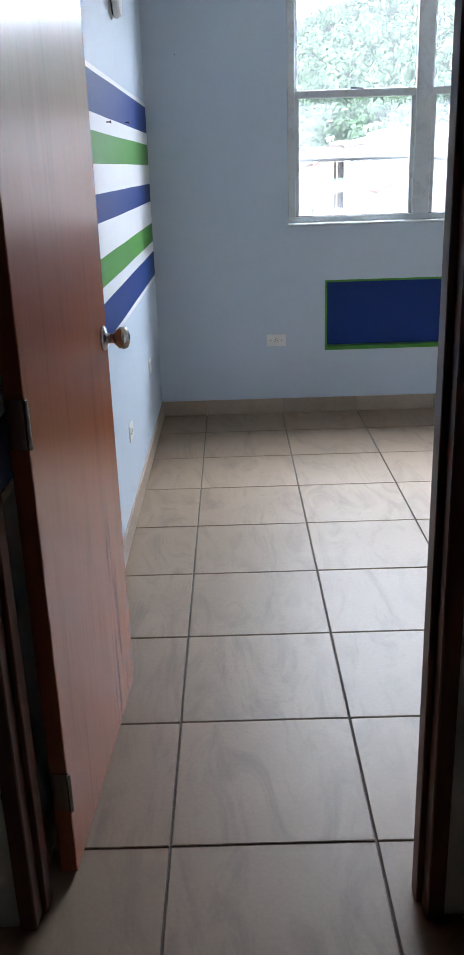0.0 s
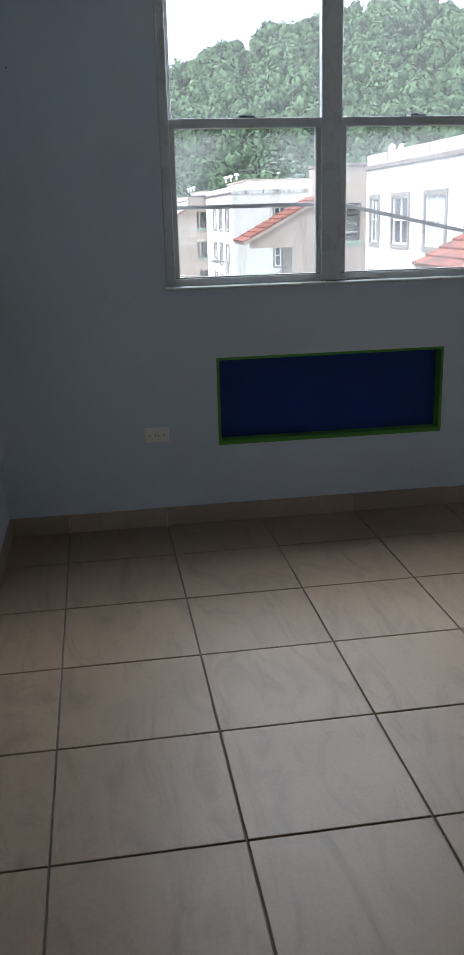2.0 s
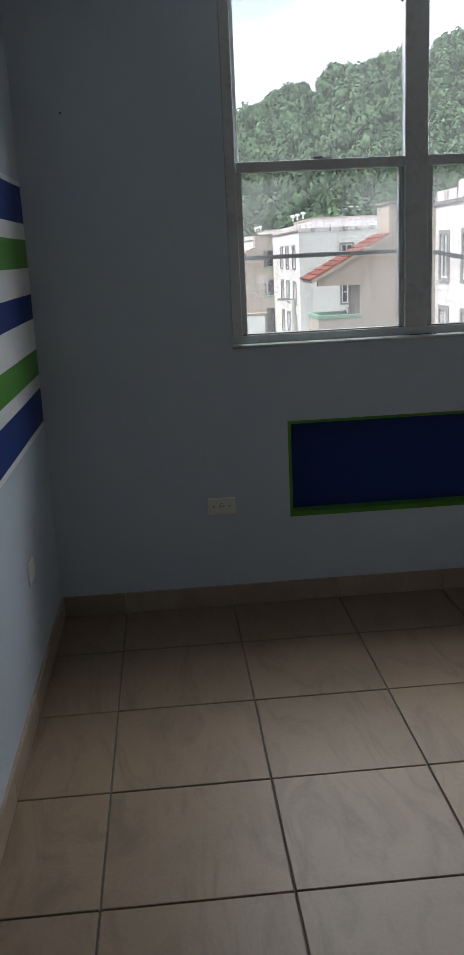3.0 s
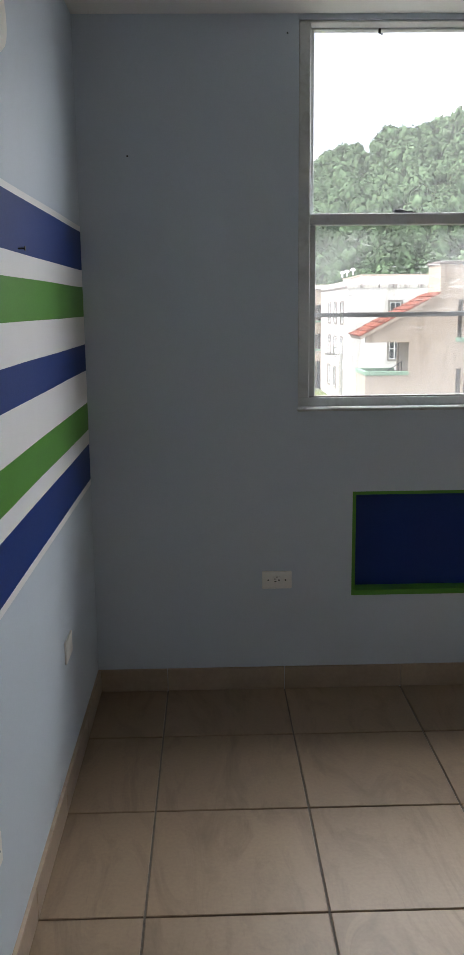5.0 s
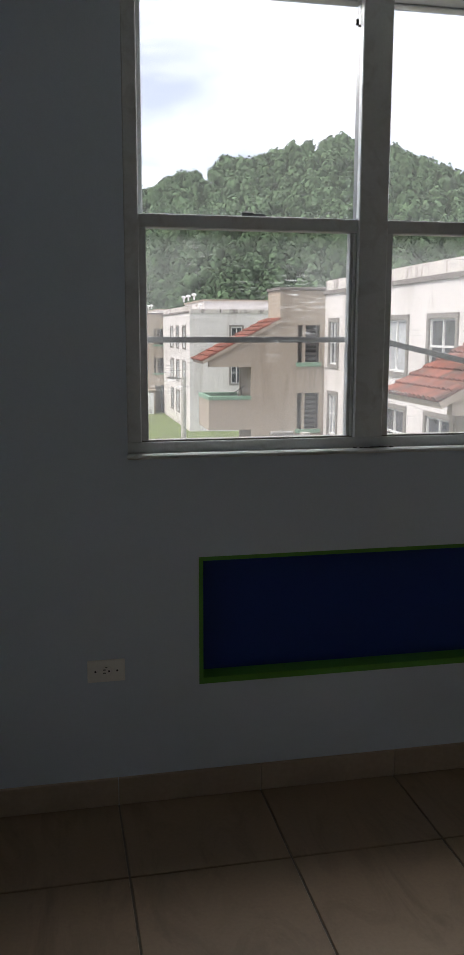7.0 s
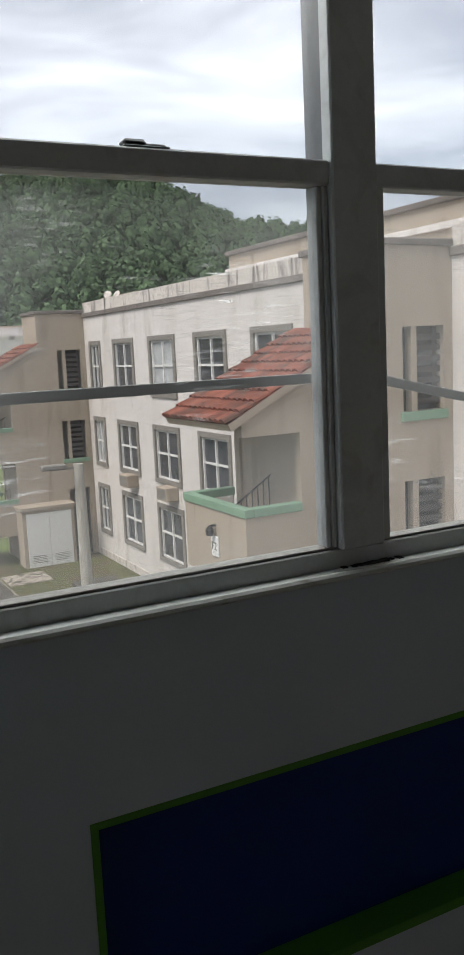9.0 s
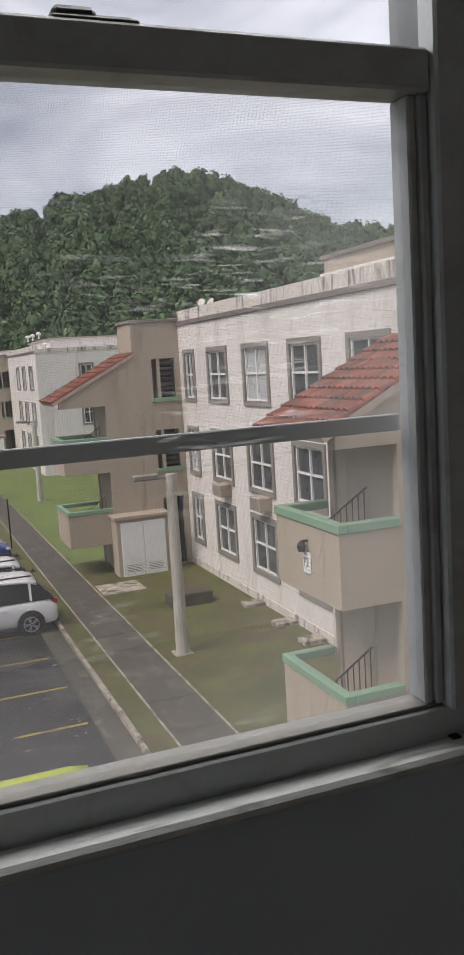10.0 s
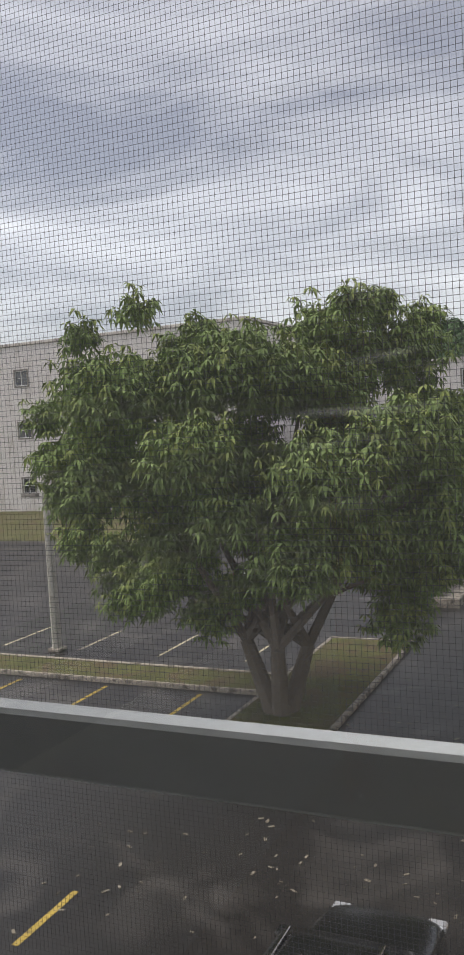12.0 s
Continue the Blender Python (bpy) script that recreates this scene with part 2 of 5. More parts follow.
M_CONC = material("damp_concrete", (0.070, 0.063, 0.049), 0.75, vary=0.2, scale=1.2, fine=30, bump=0.3, stain=(0.145, 0.132, 0.103), stain_amt=0.8, stain_scale=1.8)
M_KERB = material("kerb_concrete", (0.34, 0.305, 0.255), 0.85, vary=0.3, scale=2.2, fine=35, bump=0.3, rnd=0.1, stain=(0.07, 0.062, 0.05), stain_amt=0.9, stain_scale=2.8, stain_lo=0.47)
M_POLE = material("pale_pole_concrete", (0.43, 0.415, 0.37), 0.8, vary=0.15, scale=2, fine=30, bump=0.2, stain=(0.26, 0.24, 0.2), stain_amt=0.6, stain_scale=2.0, stretch=(2, 2, 0.6))
M_LINE = material("worn_yellow_line", (0.42, 0.31, 0.06), 0.7, vary=0.35, scale=3, fine=30, bump=0.1, stain=(0.09, 0.08, 0.06), stain_amt=0.8, stain_scale=2.0)
M_LINEW = material("worn_pale_line", (0.48, 0.44, 0.30), 0.7, vary=0.35, scale=3, fine=30, bump=0.1, stain=(0.09, 0.08, 0.07), stain_amt=0.8, stain_scale=2.0)
M_STUCCO = material("white_stucco", (0.67, 0.64, 0.62), 0.85, vary=0.06, scale=0.8, fine=25, bump=0.25, stain=(0.46, 0.42, 0.375), stain_amt=0.7, stain_scale=0.9, stretch=(1.6, 1.6, 0.25))
M_BEIGE = material("beige_stucco", (0.40, 0.342, 0.275), 0.85, vary=0.07, scale=0.8, fine=25, bump=0.25, stain=(0.25, 0.205, 0.16), stain_amt=0.75, stain_scale=1.1, stretch=(1.6, 1.6, 0.22))
M_STAINED = material("mould_streaked_parapet", (0.60, 0.56, 0.52), 0.9, vary=0.12, scale=1.5, fine=20, bump=0.3, stain=(0.12, 0.105, 0.095), stain_amt=0.95, stain_scale=1.1, stretch=(2.2, 2.2, 0.5))
M_BAND = material("mouldy_ledge", (0.17, 0.15, 0.135), 0.9, vary=0.3, scale=2, fine=20, bump=0.3)
M_TRIM = material("grey_window_surround", (0.22, 0.205, 0.185), 0.8, vary=0.12, scale=3, fine=30, bump=0.15)
M_MUNTIN = material("white_window_bars", (0.72, 0.72, 0.71), 0.5, vary=0.05, bump=0.05)
M_PANE = material("dark_house_glass", (0.055, 0.06, 0.068), 0.08, vary=0.5, scale=0.9, fine=3, bump=0.0, spec=0.7, rnd=0.6)
# Near-black colour stands in for the shade inside the stair openings.
M_RECESS_SHADE = material("recess_shade", (0.05, 0.042, 0.04), 0.9, vary=0.3, scale=2, fine=20, bump=0.1)
M_GREENCAP = material("sea_green_rail_paint", (0.20, 0.33, 0.23), 0.55, vary=0.1, scale=3, fine=30, bump=0.05)
M_CLAY = material("clay_roof_tile", (0.235, 0.09, 0.066), 0.9, vary=0.45, scale=3, fine=30, bump=0.3, rnd=0.3, stain=(0.10, 0.066, 0.055), stain_amt=0.95, stain_scale=2.6, stain_lo=0.48, spec=0.12)
M_METALBOX = material("white_metal_door", (0.78, 0.79, 0.79), 0.5, vary=0.07, fine=40, bump=0.1)
M_TYRE = material("tyre_rubber", (0.018, 0.018, 0.019), 0.8, vary=0.15, bump=0.1)
M_RIM = material("alloy_rim", (0.55, 0.56, 0.57), 0.3, metal=0.9, vary=0.08, bump=0.02)
M_CARGLASS = material("tinted_car_glass", (0.012, 0.013, 0.015), 0.08, vary=0.1, bump=0.0, spec=0.25)
M_LAMPRED = material("red_tail_lamp", (0.42, 0.02, 0.02), 0.2, vary=0.1, bump=0.0)
M_LAMPCLR = material("clear_head_lamp", (0.55, 0.57, 0.6), 0.12, metal=0.4, vary=0.1, bump=0.0)
M_BLACKPL = material("black_plastic_trim", (0.022, 0.022, 0.023), 0.6, vary=0.12, bump=0.05)
M_LEAF = material("tree_leaves", (0.18, 0.245, 0.088), 0.8, vary=0.5, scale=0.6, fine=8, bump=0.0, spec=0.15)
M_LEAF2 = material("pale_tree_leaves", (0.215, 0.26, 0.085), 0.8, vary=0.4, scale=0.8, fine=8, bump=0.0, spec=0.15)
M_BARK = material("grey_bark", (0.17, 0.145, 0.115), 0.9, vary=0.3, scale=4, fine=30, bump=0.7, stretch=(3, 3, 0.7))
M_HILL = material("forest_canopy", (0.042, 0.072, 0.028), 0.9, vary=0.5, scale=0.09, fine=0.6, bump=0.6)
M_CONE = material("orange_cone", (0.65, 0.06, 0.03), 0.5, vary=0.08, bump=0.03)


def paint(name, color, metal=0.0):
    return material(name, color, 0.22, metal=metal, vary=0.03, scale=1, fine=400, bump=0.0, spec=0.6)


# ---- builders ----
def part(name, bm, mat, parent=None, label="", smooth=False):
    me = bpy.data.meshes.new(name)
    bmesh.ops.recalc_face_normals(bm, faces=bm.faces)
    bm.to_mesh(me)
    bm.free()
    if smooth:
        for p in me.polygons:
            p.use_smooth = True
    me.materials.append(mat)
    ob = new(name, me)
    if parent is not None:
        ob.parent = parent
    if label:
        ob["label"] = label
    return ob


def thing(name, label, category, group="", kind="", loc=(0, 0, 0), rz=0.0):
    e = new(name)
    e.matrix_basis = pose(*loc, 0, 0, rz)
    return tagged(e, label, category, group, kind)


def box(bm, x0, x1, y0, y1, z0, z1, bevel=0.0, m=None):
    vs = [bm.verts.new((x, y, z)) for x in (x0, x1) for y in (y0, y1) for z in (z0, z1)]
    fs = [bm.faces.new([vs[i] for i in q]) for q in ((0, 1, 3, 2), (4, 6, 7, 5), (0, 4, 5, 1), (2, 3, 7, 6), (0, 2, 6, 4), (1, 5, 7, 3))]
    if bevel:
        es = list({e for f in fs for e in f.edges})
        r = bmesh.ops.bevel(bm, geom=es, offset=bevel, segments=1, affect="EDGES")
        vs = list({v for v in r["verts"]} | {v for v in vs if v.is_valid})
    if m is not None:
        bmesh.ops.transform(bm, matrix=m, verts=[v for v in vs if v.is_valid])
    return bm


def B(*a, **k):
    return box(bmesh.new(), *a, **k)


def cyl(bm, r1, r2, h, m=None, n=16):
    r = bmesh.ops.create_cone(bm, cap_ends=True, segments=n, radius1=r1, radius2=r2, depth=h)
    bmesh.ops.translate(bm, vec=(0, 0, h / 2), verts=r["verts"])
    if m is not None:
        bmesh.ops.transform(bm, matrix=m, verts=r["verts"])
    return bm


def lathe(profile, n=20, m=None, caps=True):
    """A turned solid from (radius, height) pairs."""
    bm = bmesh.new()
    rings = [[bm.verts.new((r * math.cos(a), r * math.sin(a), z)) for a in [2 * math.pi * i / n for i in range(n)]] for r, z in profile]
    for p, q in zip(rings, rings[1:]):
        for i in range(n):
            bm.faces.new((p[i], p[(i + 1) % n], q[(i + 1) % n], q[i]))
    if caps:
        bm.faces.new(rings[0][::-1])
        bm.faces.new(rings[-1])
    if m is not None:
        bmesh.ops.transform(bm, matrix=m, verts=bm.verts)
    return bm


def slab(axis, p0, p1, a0, a1, z0, z1, holes=()):
    """A wall p0..p1 thick across 'axis' (x or y), from a0 to a1 along, z0 to z1 up, with holes (a0, a1, z0, z1) through it."""
    bm = bmesh.new()
    cs = sorted({a0, a1, *[v for h in holes for v in h[:2] if a0 < v < a1]})
    zs = sorted({z0, z1, *[v for h in holes for v in h[2:] if z0 < v < z1]})
    for c0, c1 in zip(cs, cs[1:]):
        for q0, q1 in zip(zs, zs[1:]):
            c, q = (c0 + c1) / 2, (q0 + q1) / 2
            if any(h[0] < c < h[1] and h[2] < q < h[3] for h in holes):
                continue
            if axis == "y":
                box(bm, c0, c1, p0, p1, q0, q1)
            else:
                box(bm, p0, p1, c0, c1, q0, q1)
    bmesh.ops.remove_doubles(bm, verts=bm.verts, dist=1e-5)
    seen = {}
    for f in bm.faces:
        seen.setdefault(tuple(round(c, 4) for c in f.calc_center_median()), []).append(f)
    bmesh.ops.delete(bm, geom=[f for fs in seen.values() if len(fs) > 1 for f in fs], context="FACES_ONLY")
    return bm


def structure(name, bm, mat, label, category):
    return tagged(part(name, bm, mat), label, category, kind="structure")


# ---- the room: shell ----
T = 0.457                      # floor tile with its joint
XL, XR = -0.27, 2.79           # left and right wall
YW, YD = -0.075, -3.75         # window wall and door wall, room side
H = 2.45
WX0, WX1, WZ0, WZ1 = 0.505, 2.02, 1.095, 2.432
NX0, NX1, NZ0, NZ1 = 0.722, 1.793, 0.382, 0.777
DX0, DX1, DH = -0.27, 0.542, 2.06
YB = -7.6                      # back of the hall

floor = structure("floor", B(XL - 0.12, XR + 0.12, YB, YW + 0.16, -0.22, -0.006), M_GROUT, "cream ceramic tile floor with dark grout joints", "floor")
wall_w = structure("wall_window", slab("y", YW, YW + 0.15, XL - 0.12, XR + 0.12, -0.006, H + 0.12, [(WX0, WX1, WZ0, WZ1), (NX0, NX1, NZ0, NZ1)]), M_WALL, "blue-grey painted concrete wall with a window and a recess", "wall")
wall_l = structure("wall_left", B(XL - 0.12, XL, YD, YW, -0.006, H), M_WALL, "pale blue painted wall with blue and green stripes", "wall")
# Right and door walls lie out of view; their white serves as bounce.
wall_r = structure("wall_right", B(XR, XR + 0.12, YD, YW, -0.006, H), M_WHITE, "unseen right wall, white to bounce light", "wall")
wall_d = structure("wall_door", slab("y", YD - 0.11, YD, XL - 0.12, XR + 0.12, -0.006, H, [(DX0, DX1, -0.01, DH)]), M_WHITE, "wall with the bedroom doorway, white to bounce light", "wall")
ceiling = structure("ceiling", B(XL - 0.12, XR + 0.12, YB, YW, H, H + 0.12), M_CEIL, "off-white painted concrete ceiling", "ceiling")
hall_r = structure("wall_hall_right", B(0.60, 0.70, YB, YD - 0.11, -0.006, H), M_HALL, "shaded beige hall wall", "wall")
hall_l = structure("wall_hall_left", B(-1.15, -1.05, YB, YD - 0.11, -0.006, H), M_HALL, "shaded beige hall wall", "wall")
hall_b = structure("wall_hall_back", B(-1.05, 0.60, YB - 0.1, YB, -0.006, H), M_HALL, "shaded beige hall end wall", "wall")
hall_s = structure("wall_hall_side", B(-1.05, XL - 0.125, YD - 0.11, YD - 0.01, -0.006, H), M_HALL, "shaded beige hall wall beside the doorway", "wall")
hall_f = structure("floor_hall", B(-1.15, XL - 0.12, YB, YD, -0.22, -0.006), M_GROUT, "tiled hall floor", "floor")
hall_c = structure("ceiling_hall", B(-1.15, XL - 0.12, YB, YD, H, H + 0.12), M_CEIL, "off-white hall ceiling", "ceiling")

# stripes painted along the left wall
for z0, z1, mt, nm in ((0.828, 0.849, M_WHITE, "white"), (0.849, 0.982, M_BLUE, "blue"), (0.982, 1.035, M_WHITE, "white"), (1.035, 1.135, M_GREEN, "green"),
                       (1.135, 1.251, M_WHITE, "white"), (1.251, 1.346, M_BLUE, "blue"), (1.346, 1.444, M_WHITE, "white"), (1.444, 1.548, M_GREEN, "green"),
                       (1.548, 1.606, M_WHITE, "white"), (1.606, 1.739, M_BLUE, "blue"), (1.739, 1.757, M_WHITE, "white")):
    bm = bmesh.new()
    n = 60
    ys = [YD + 0.002 + (YW - YD - 0.003) * i / n for i in range(n + 1)]
    wob = lambda z, y: z + 0.0022 * noise.noise((y * 1.7, z * 31, 0)) + max(0.0, z - 0.9) * 0.008 * max(-1.6, y - YW) / 1.5
    lo = [[bm.verts.new((XL + d, y, wob(z0, y))) for d in (-0.002, 0.0014)] for y in ys]
    hi = [[bm.verts.new((XL + d, y, wob(z1, y))) for d in (-0.002, 0.0014)] for y in ys]
    for i in range(n):
        bm.faces.new((lo[i][1], lo[i + 1][1], hi[i + 1][1], hi[i][1]))
        bm.faces.new((hi[i][1], hi[i + 1][1], hi[i + 1][0], hi[i][0]))
        bm.faces.new((lo[i][0], lo[i + 1][0], lo[i + 1][1], lo[i][1]))
    part("painted_stripe", bm, mt, wall_l, nm + " painted stripe")

# ---- window: two single-hung units in one frame ----
window = thing("window_1", "grey-white aluminium double window, closed, with insect screens", "window", kind="structure")
FY0, FY1 = -0.068, 0.045


def bar(name, parent, *a, bevel=0.003, mat=M_ALU, label=""):
    return part(name, B(*a, bevel=bevel), mat, parent, label)


bar("window_sill", window, WX0 - 0.004, WX1 + 0.004, YW - 0.011, -0.0495, WZ0 - 0.004, WZ0 + 0.011, bevel=0.0045, mat=M_SILL, label="grimy painted sill with a rounded edge")
bar("frame_bottom", window, WX0, WX1, -0.050, -0.012, WZ0 + 0.001, 1.1385, bevel=0.002)
bar("outer_track", window, WX0, WX1, -0.011, FY1, WZ0 + 0.001, 1.116, bevel=0.002, mat=M_ALU_DIRTY_DIM)
bar("frame_head", window, WX0, WX1, FY0, FY1, WZ1 - 0.008, WZ1)
bar("frame_jamb", window, WX0, 0.548, FY0, FY1, 1.1385, WZ1 - 0.008)
bar("frame_jamb", window, 1.977, WX1, FY0, FY1, 1.1385, WZ1 - 0.008)
mullion = bar("mullion", window, 1.208, 1.300, -0.064, -0.034, 1.1385, WZ1 - 0.008)
# web coloured dark so that it reads as a shaded face
part("mullion_web", B(1.228, 1.298, -0.034, FY1, 1.1385, WZ1 - 0.008), M_LATCH_SHADE, mullion, "outer web of the mullion, coloured dark for shade")
for x0, x1 in ((0.548, 1.208), (1.300, 1.977)):
    lower = part("lower_sash", B(x0, x1, -0.045, -0.012, 1.1385, 1.1435, bevel=0.001), M_ALU_DIRTY_DIM, window)
    bar("sash_rail", lower, x0, x1, -0.056, -0.010, 1.757, 1.797)
    bar("sash_stile", lower, x0, x0 + 0.022, -0.052, -0.012, 1.143, 1.757, bevel=0.002)
    bar("sash_stile", lower, x1 - 0.020, x1 - 0.010, -0.044, -0.012, 1.143, 1.757, bevel=0.002)
    bar("sash_stile", lower, x1 - 0.010, x1, -0.049, -0.012, 1.143, 1.757, bevel=0.002)
    p = part("glass_pane", B(x0 + 0.019, x1 - 0.019, -0.031, -0.027, 1.142, 1.758), M_GLASS_LOW, lower)
    p.visible_shadow = False
    upper = part("upper_sash", B(x0, x1, -0.008, 0.030, 1.775, 1.802, bevel=0.002), M_ALU, window)
    bar("sash_rail", upper, x0, x1, -0.008, 0.030, 2.418, 2.424, bevel=0.002)
    bar("sash_stile", upper, x0, x0 + 0.018, -0.008, 0.030, 1.802, 2.418, bevel=0.002)
    # outer stile gets the same dark colour for shade
    bar("sash_stile", upper, x1 + 0.012, x1 + 0.018, -0.030, 0.030, 1.802, 2.418, bevel=0.002, mat=M_LATCH_SHADE)
    p = part("glass_pane", B(x0 + 0.017, x1 + 0.013, 0.009, 0.013, 1.801, 2.419), M_GLASS, upper)
    p.visible_shadow = False
    # sash latch
    xc = (x0 + x1) / 2 + 0.010
    latch = part("sash_latch", B(xc - 0.037, xc + 0.037, -0.052, -0.016, 1.797, 1.801, bevel=0.0015), M_LATCH_SHADE, window, "dark metal sash latch")
    bm = B(xc - 0.035, xc + 0.002, -0.046, -0.022, 1.801, 1.811, bevel=0.004)
    box(bm, xc - 0.005, xc + 0.035, -0.042, -0.030, 1.801, 1.806, bevel=0.002)
    part("latch_lever", bm, M_LATCH_SHADE, latch)
    # insect screen outside the lower sash
    screen = part("screen_frame", B(x0 + 0.004, x0 + 0.018, 0.000, 0.008, 1.128, 1.80, bevel=0.001), M_BAR, window, "thin aluminium screen frame")
    bar("screen_stile", screen, x1 + 0.004, x1 + 0.017, 0.0, 0.008, 1.128, 1.80, bevel=0.001, mat=M_BAR)
    left = x0 < 1
    za, zb = (1.4395, 1.4395) if left else (1.435, 1.29)
    bm = B(-0.5, 0.5, -0.004, 0.005, -0.0088, 0.0088, bevel=0.0012)
    ln = x1 - x0 - 0.032
    bmesh.ops.transform(bm, matrix=pose((x0 + x1 + 0.002) / 2, 0.0, (za + zb) / 2, 0, math.degrees(math.atan2(za - zb, ln)), 0) @ Matrix.Diagonal((math.hypot(ln, za - zb), 1, 1, 1)), verts=bm.verts)
    part("screen_bar", bm, M_BAR, screen, "" if left else "slipped crooked screen bar")
    # woven wires
    vs, fs = [], []
    pitch, w = 0.00142, 0.000054
    u0, u1, v0, v1 = x0 + 0.018, x1 + 0.004, 1.128, 1.778

    def wire(ax, c, lo, hi, y):
        k = len(vs)
        for e in (lo, hi):
            for d in ((-w, 0), (0, -w), (w, 0), (0, w)):
                vs.append((c + d[0], y + d[1], e) if ax == 0 else (e, y + d[1], c + d[0]))
        for i in range(4):
            j = (i + 1) % 4
            fs.append((k + i, k + j, k + 4 + j, k + 4 + i))

    for i in range(int((u1 - u0) / pitch)):
        c = u0 + (i + 0.5) * pitch
        wire(0, c + 0.0012 * noise.noise((c * 9, 0, 3)), v0, v1, 0.0062)
    for i in range(int((v1 - v0) / pitch)):
        c = v0 + (i + 0.5) * pitch
        wire(1, c + 0.0012 * noise.noise((c * 9, 5, 3)), u0, u1, 0.0064)
    me = bpy.data.meshes.new("screen_mesh")
    me.from_pydata(vs, [], fs)
    me.materials.append(M_MESH)
    sm = tagged(new("screen_mesh", me), "fine dark woven insect mesh", kind="stuff")
    sm.parent = screen
# grime on the sill under the mullion
bm = bmesh.new()
rg = random.Random(4)
for i in range(26):
    x, s = 1.27 + rg.gauss(0, 0.035), rg.uniform(0.002, 0.007)
    box(bm, x - s, x + s, -0.070 + rg.uniform(0, 0.012), -0.055 + rg.uniform(0, 0.004), WZ0 + 0.0105, WZ0 + 0.0115 + s * 0.3)
part("sill_grime", bm, M_GRIME, window, "black grime on the sill")
# small dark marks at the head of the window
bm = bmesh.new()
for x, z in ((0.79, 2.412), (1.20, 2.36)):
    box(bm, x - 0.004, x + 0.004, -0.03, -0.02, z - 0.012, z + 0.004, bevel=0.001)
    box(bm, x + 0.003, x + 0.012, -0.03, -0.022, z - 0.016, z - 0.012)
part("frame_clip", bm, M_DARKMETAL, window, "small dark clips on the window frame")

# ---- recess under the window ----
niche = thing("wall_recess", "shallow wall recess painted royal blue with a green border", "wall recess", kind="structure")
part("back_panel", B(NX0, NX1, YW + 0.066, YW + 0.08, NZ0, NZ1), M_BLUE, niche, "royal blue painted back panel")
bd = 0.007
for a in ((NX0 - bd, NX1 + bd, NZ1 - 0.005, NZ1 + bd), (NX0 - bd, NX1 + bd, NZ0 - bd, NZ0 + 0.013)):
    part("border_strip", B(a[0], a[1], YW - 0.0014, YW + 0.066, a[2], a[3]), M_GREEN, niche, "green painted border strip")
for a in ((NX0 - bd, NX0 + 0.006), (NX1 - 0.006, NX1 + bd)):
    part("border_strip", B(a[0], a[1], YW - 0.0014, YW + 0.066, NZ0 + 0.013, NZ1 - 0.005), M_GREEN, niche, "green painted border strip")


# ---- wall fittings ----
def outlet(m, blank=False, label="white plastic single socket outlet plate, set sideways on the wall"):
    """A plate 114 by 70 mm; local x along the wall, y into it, z up."""
    o = tagged(part("socket_outlet", B(-0.057, 0.057, -0.006, 0.001, -0.035, 0.035, bevel=0.0025), M_PLASTIC), label, "socket outlet")
    if not blank:
        face = part("socket_face", lathe([(0.0175, 0), (0.0175, 0.0015), (0.016, 0.0022)], 20, pose(0, -0.006, 0, 90, 0, 0)), M_PLASTIC, o)
        for dx, dz, w, h in ((-0.006, 0.005, 0.0042, 0.0014), (-0.006, -0.005, 0.0042, 0.0014), (0.008, 0.0, 0.0028, 0.0028), (0.0, 0.0125, 0.003, 0.001)):
            part("socket_slot", B(dx - w, dx + w, -0.0090, -0.0078, dz - h, dz + h), M_SLOT, face, "dark slot")
        for sx in (-0.033, 0.033):
            part("screw", lathe([(0.0032, 0), (0.0032, 0.0012)], 8, pose(sx, -0.006, 0, 90, 0, 0)), M_SLOT, o)
    if blank:
        part("cover_seam", B(-0.012, 0.012, -0.0068, -0.006, -0.012, 0.012), M_PLASTIC, o)
    o.matrix_basis = m
    return o


outlet(pose(0.427, YW, 0.443))
outlet(pose(XL, -1.69, 0.382, 0, 0, 90))
outlet(pose(XL, -0.725, 0.447, 0, 0, 90), True, "white plastic blank cover plate low on the striped wall")
det = thing("smoke_detector", "round white smoke detector high on the wall", "smoke detector", loc=(XL, -1.375, 2.05))
part("mount_plate", lathe([(0.074, 0), (0.074, 0.007), (0.07, 0.009)], 32, pose(0, 0, 0, 0, 90, 0)), M_PLASTIC, det, smooth=False)
part("vent_gap", lathe([(0.06, 0.009), (0.06, 0.016)], 32, pose(0, 0, 0, 0, 90, 0)), M_SLOT, det, "dark vent gap")
part("cover", lathe([(0.069, 0.016), (0.071, 0.02), (0.070, 0.034), (0.062, 0.042), (0.03, 0.044)], 32, pose(0, 0, 0, 0, 90, 0)), M_PLASTIC, det)
part("test_button", lathe([(0.011, 0.043), (0.011, 0.0465), (0.009, 0.047)], 16, pose(0, -0.02, 0.01, 0, 90, 0)), M_PLASTIC, det)
for y, z in ((-1.13, 1.612), (-2.3, 1.60), (-1.75, 1.585)):
    nail = tagged(part("wall_nail", lathe([(0.0022, 0), (0.0022, 0.016), (0.006, 0.017), (0.006, 0.019)], 8, pose(XL, y, z, 0, 90, 0)), M_DARKMETAL), "small dark nail stuck in the striped wall", "nail", "nails in the wall")
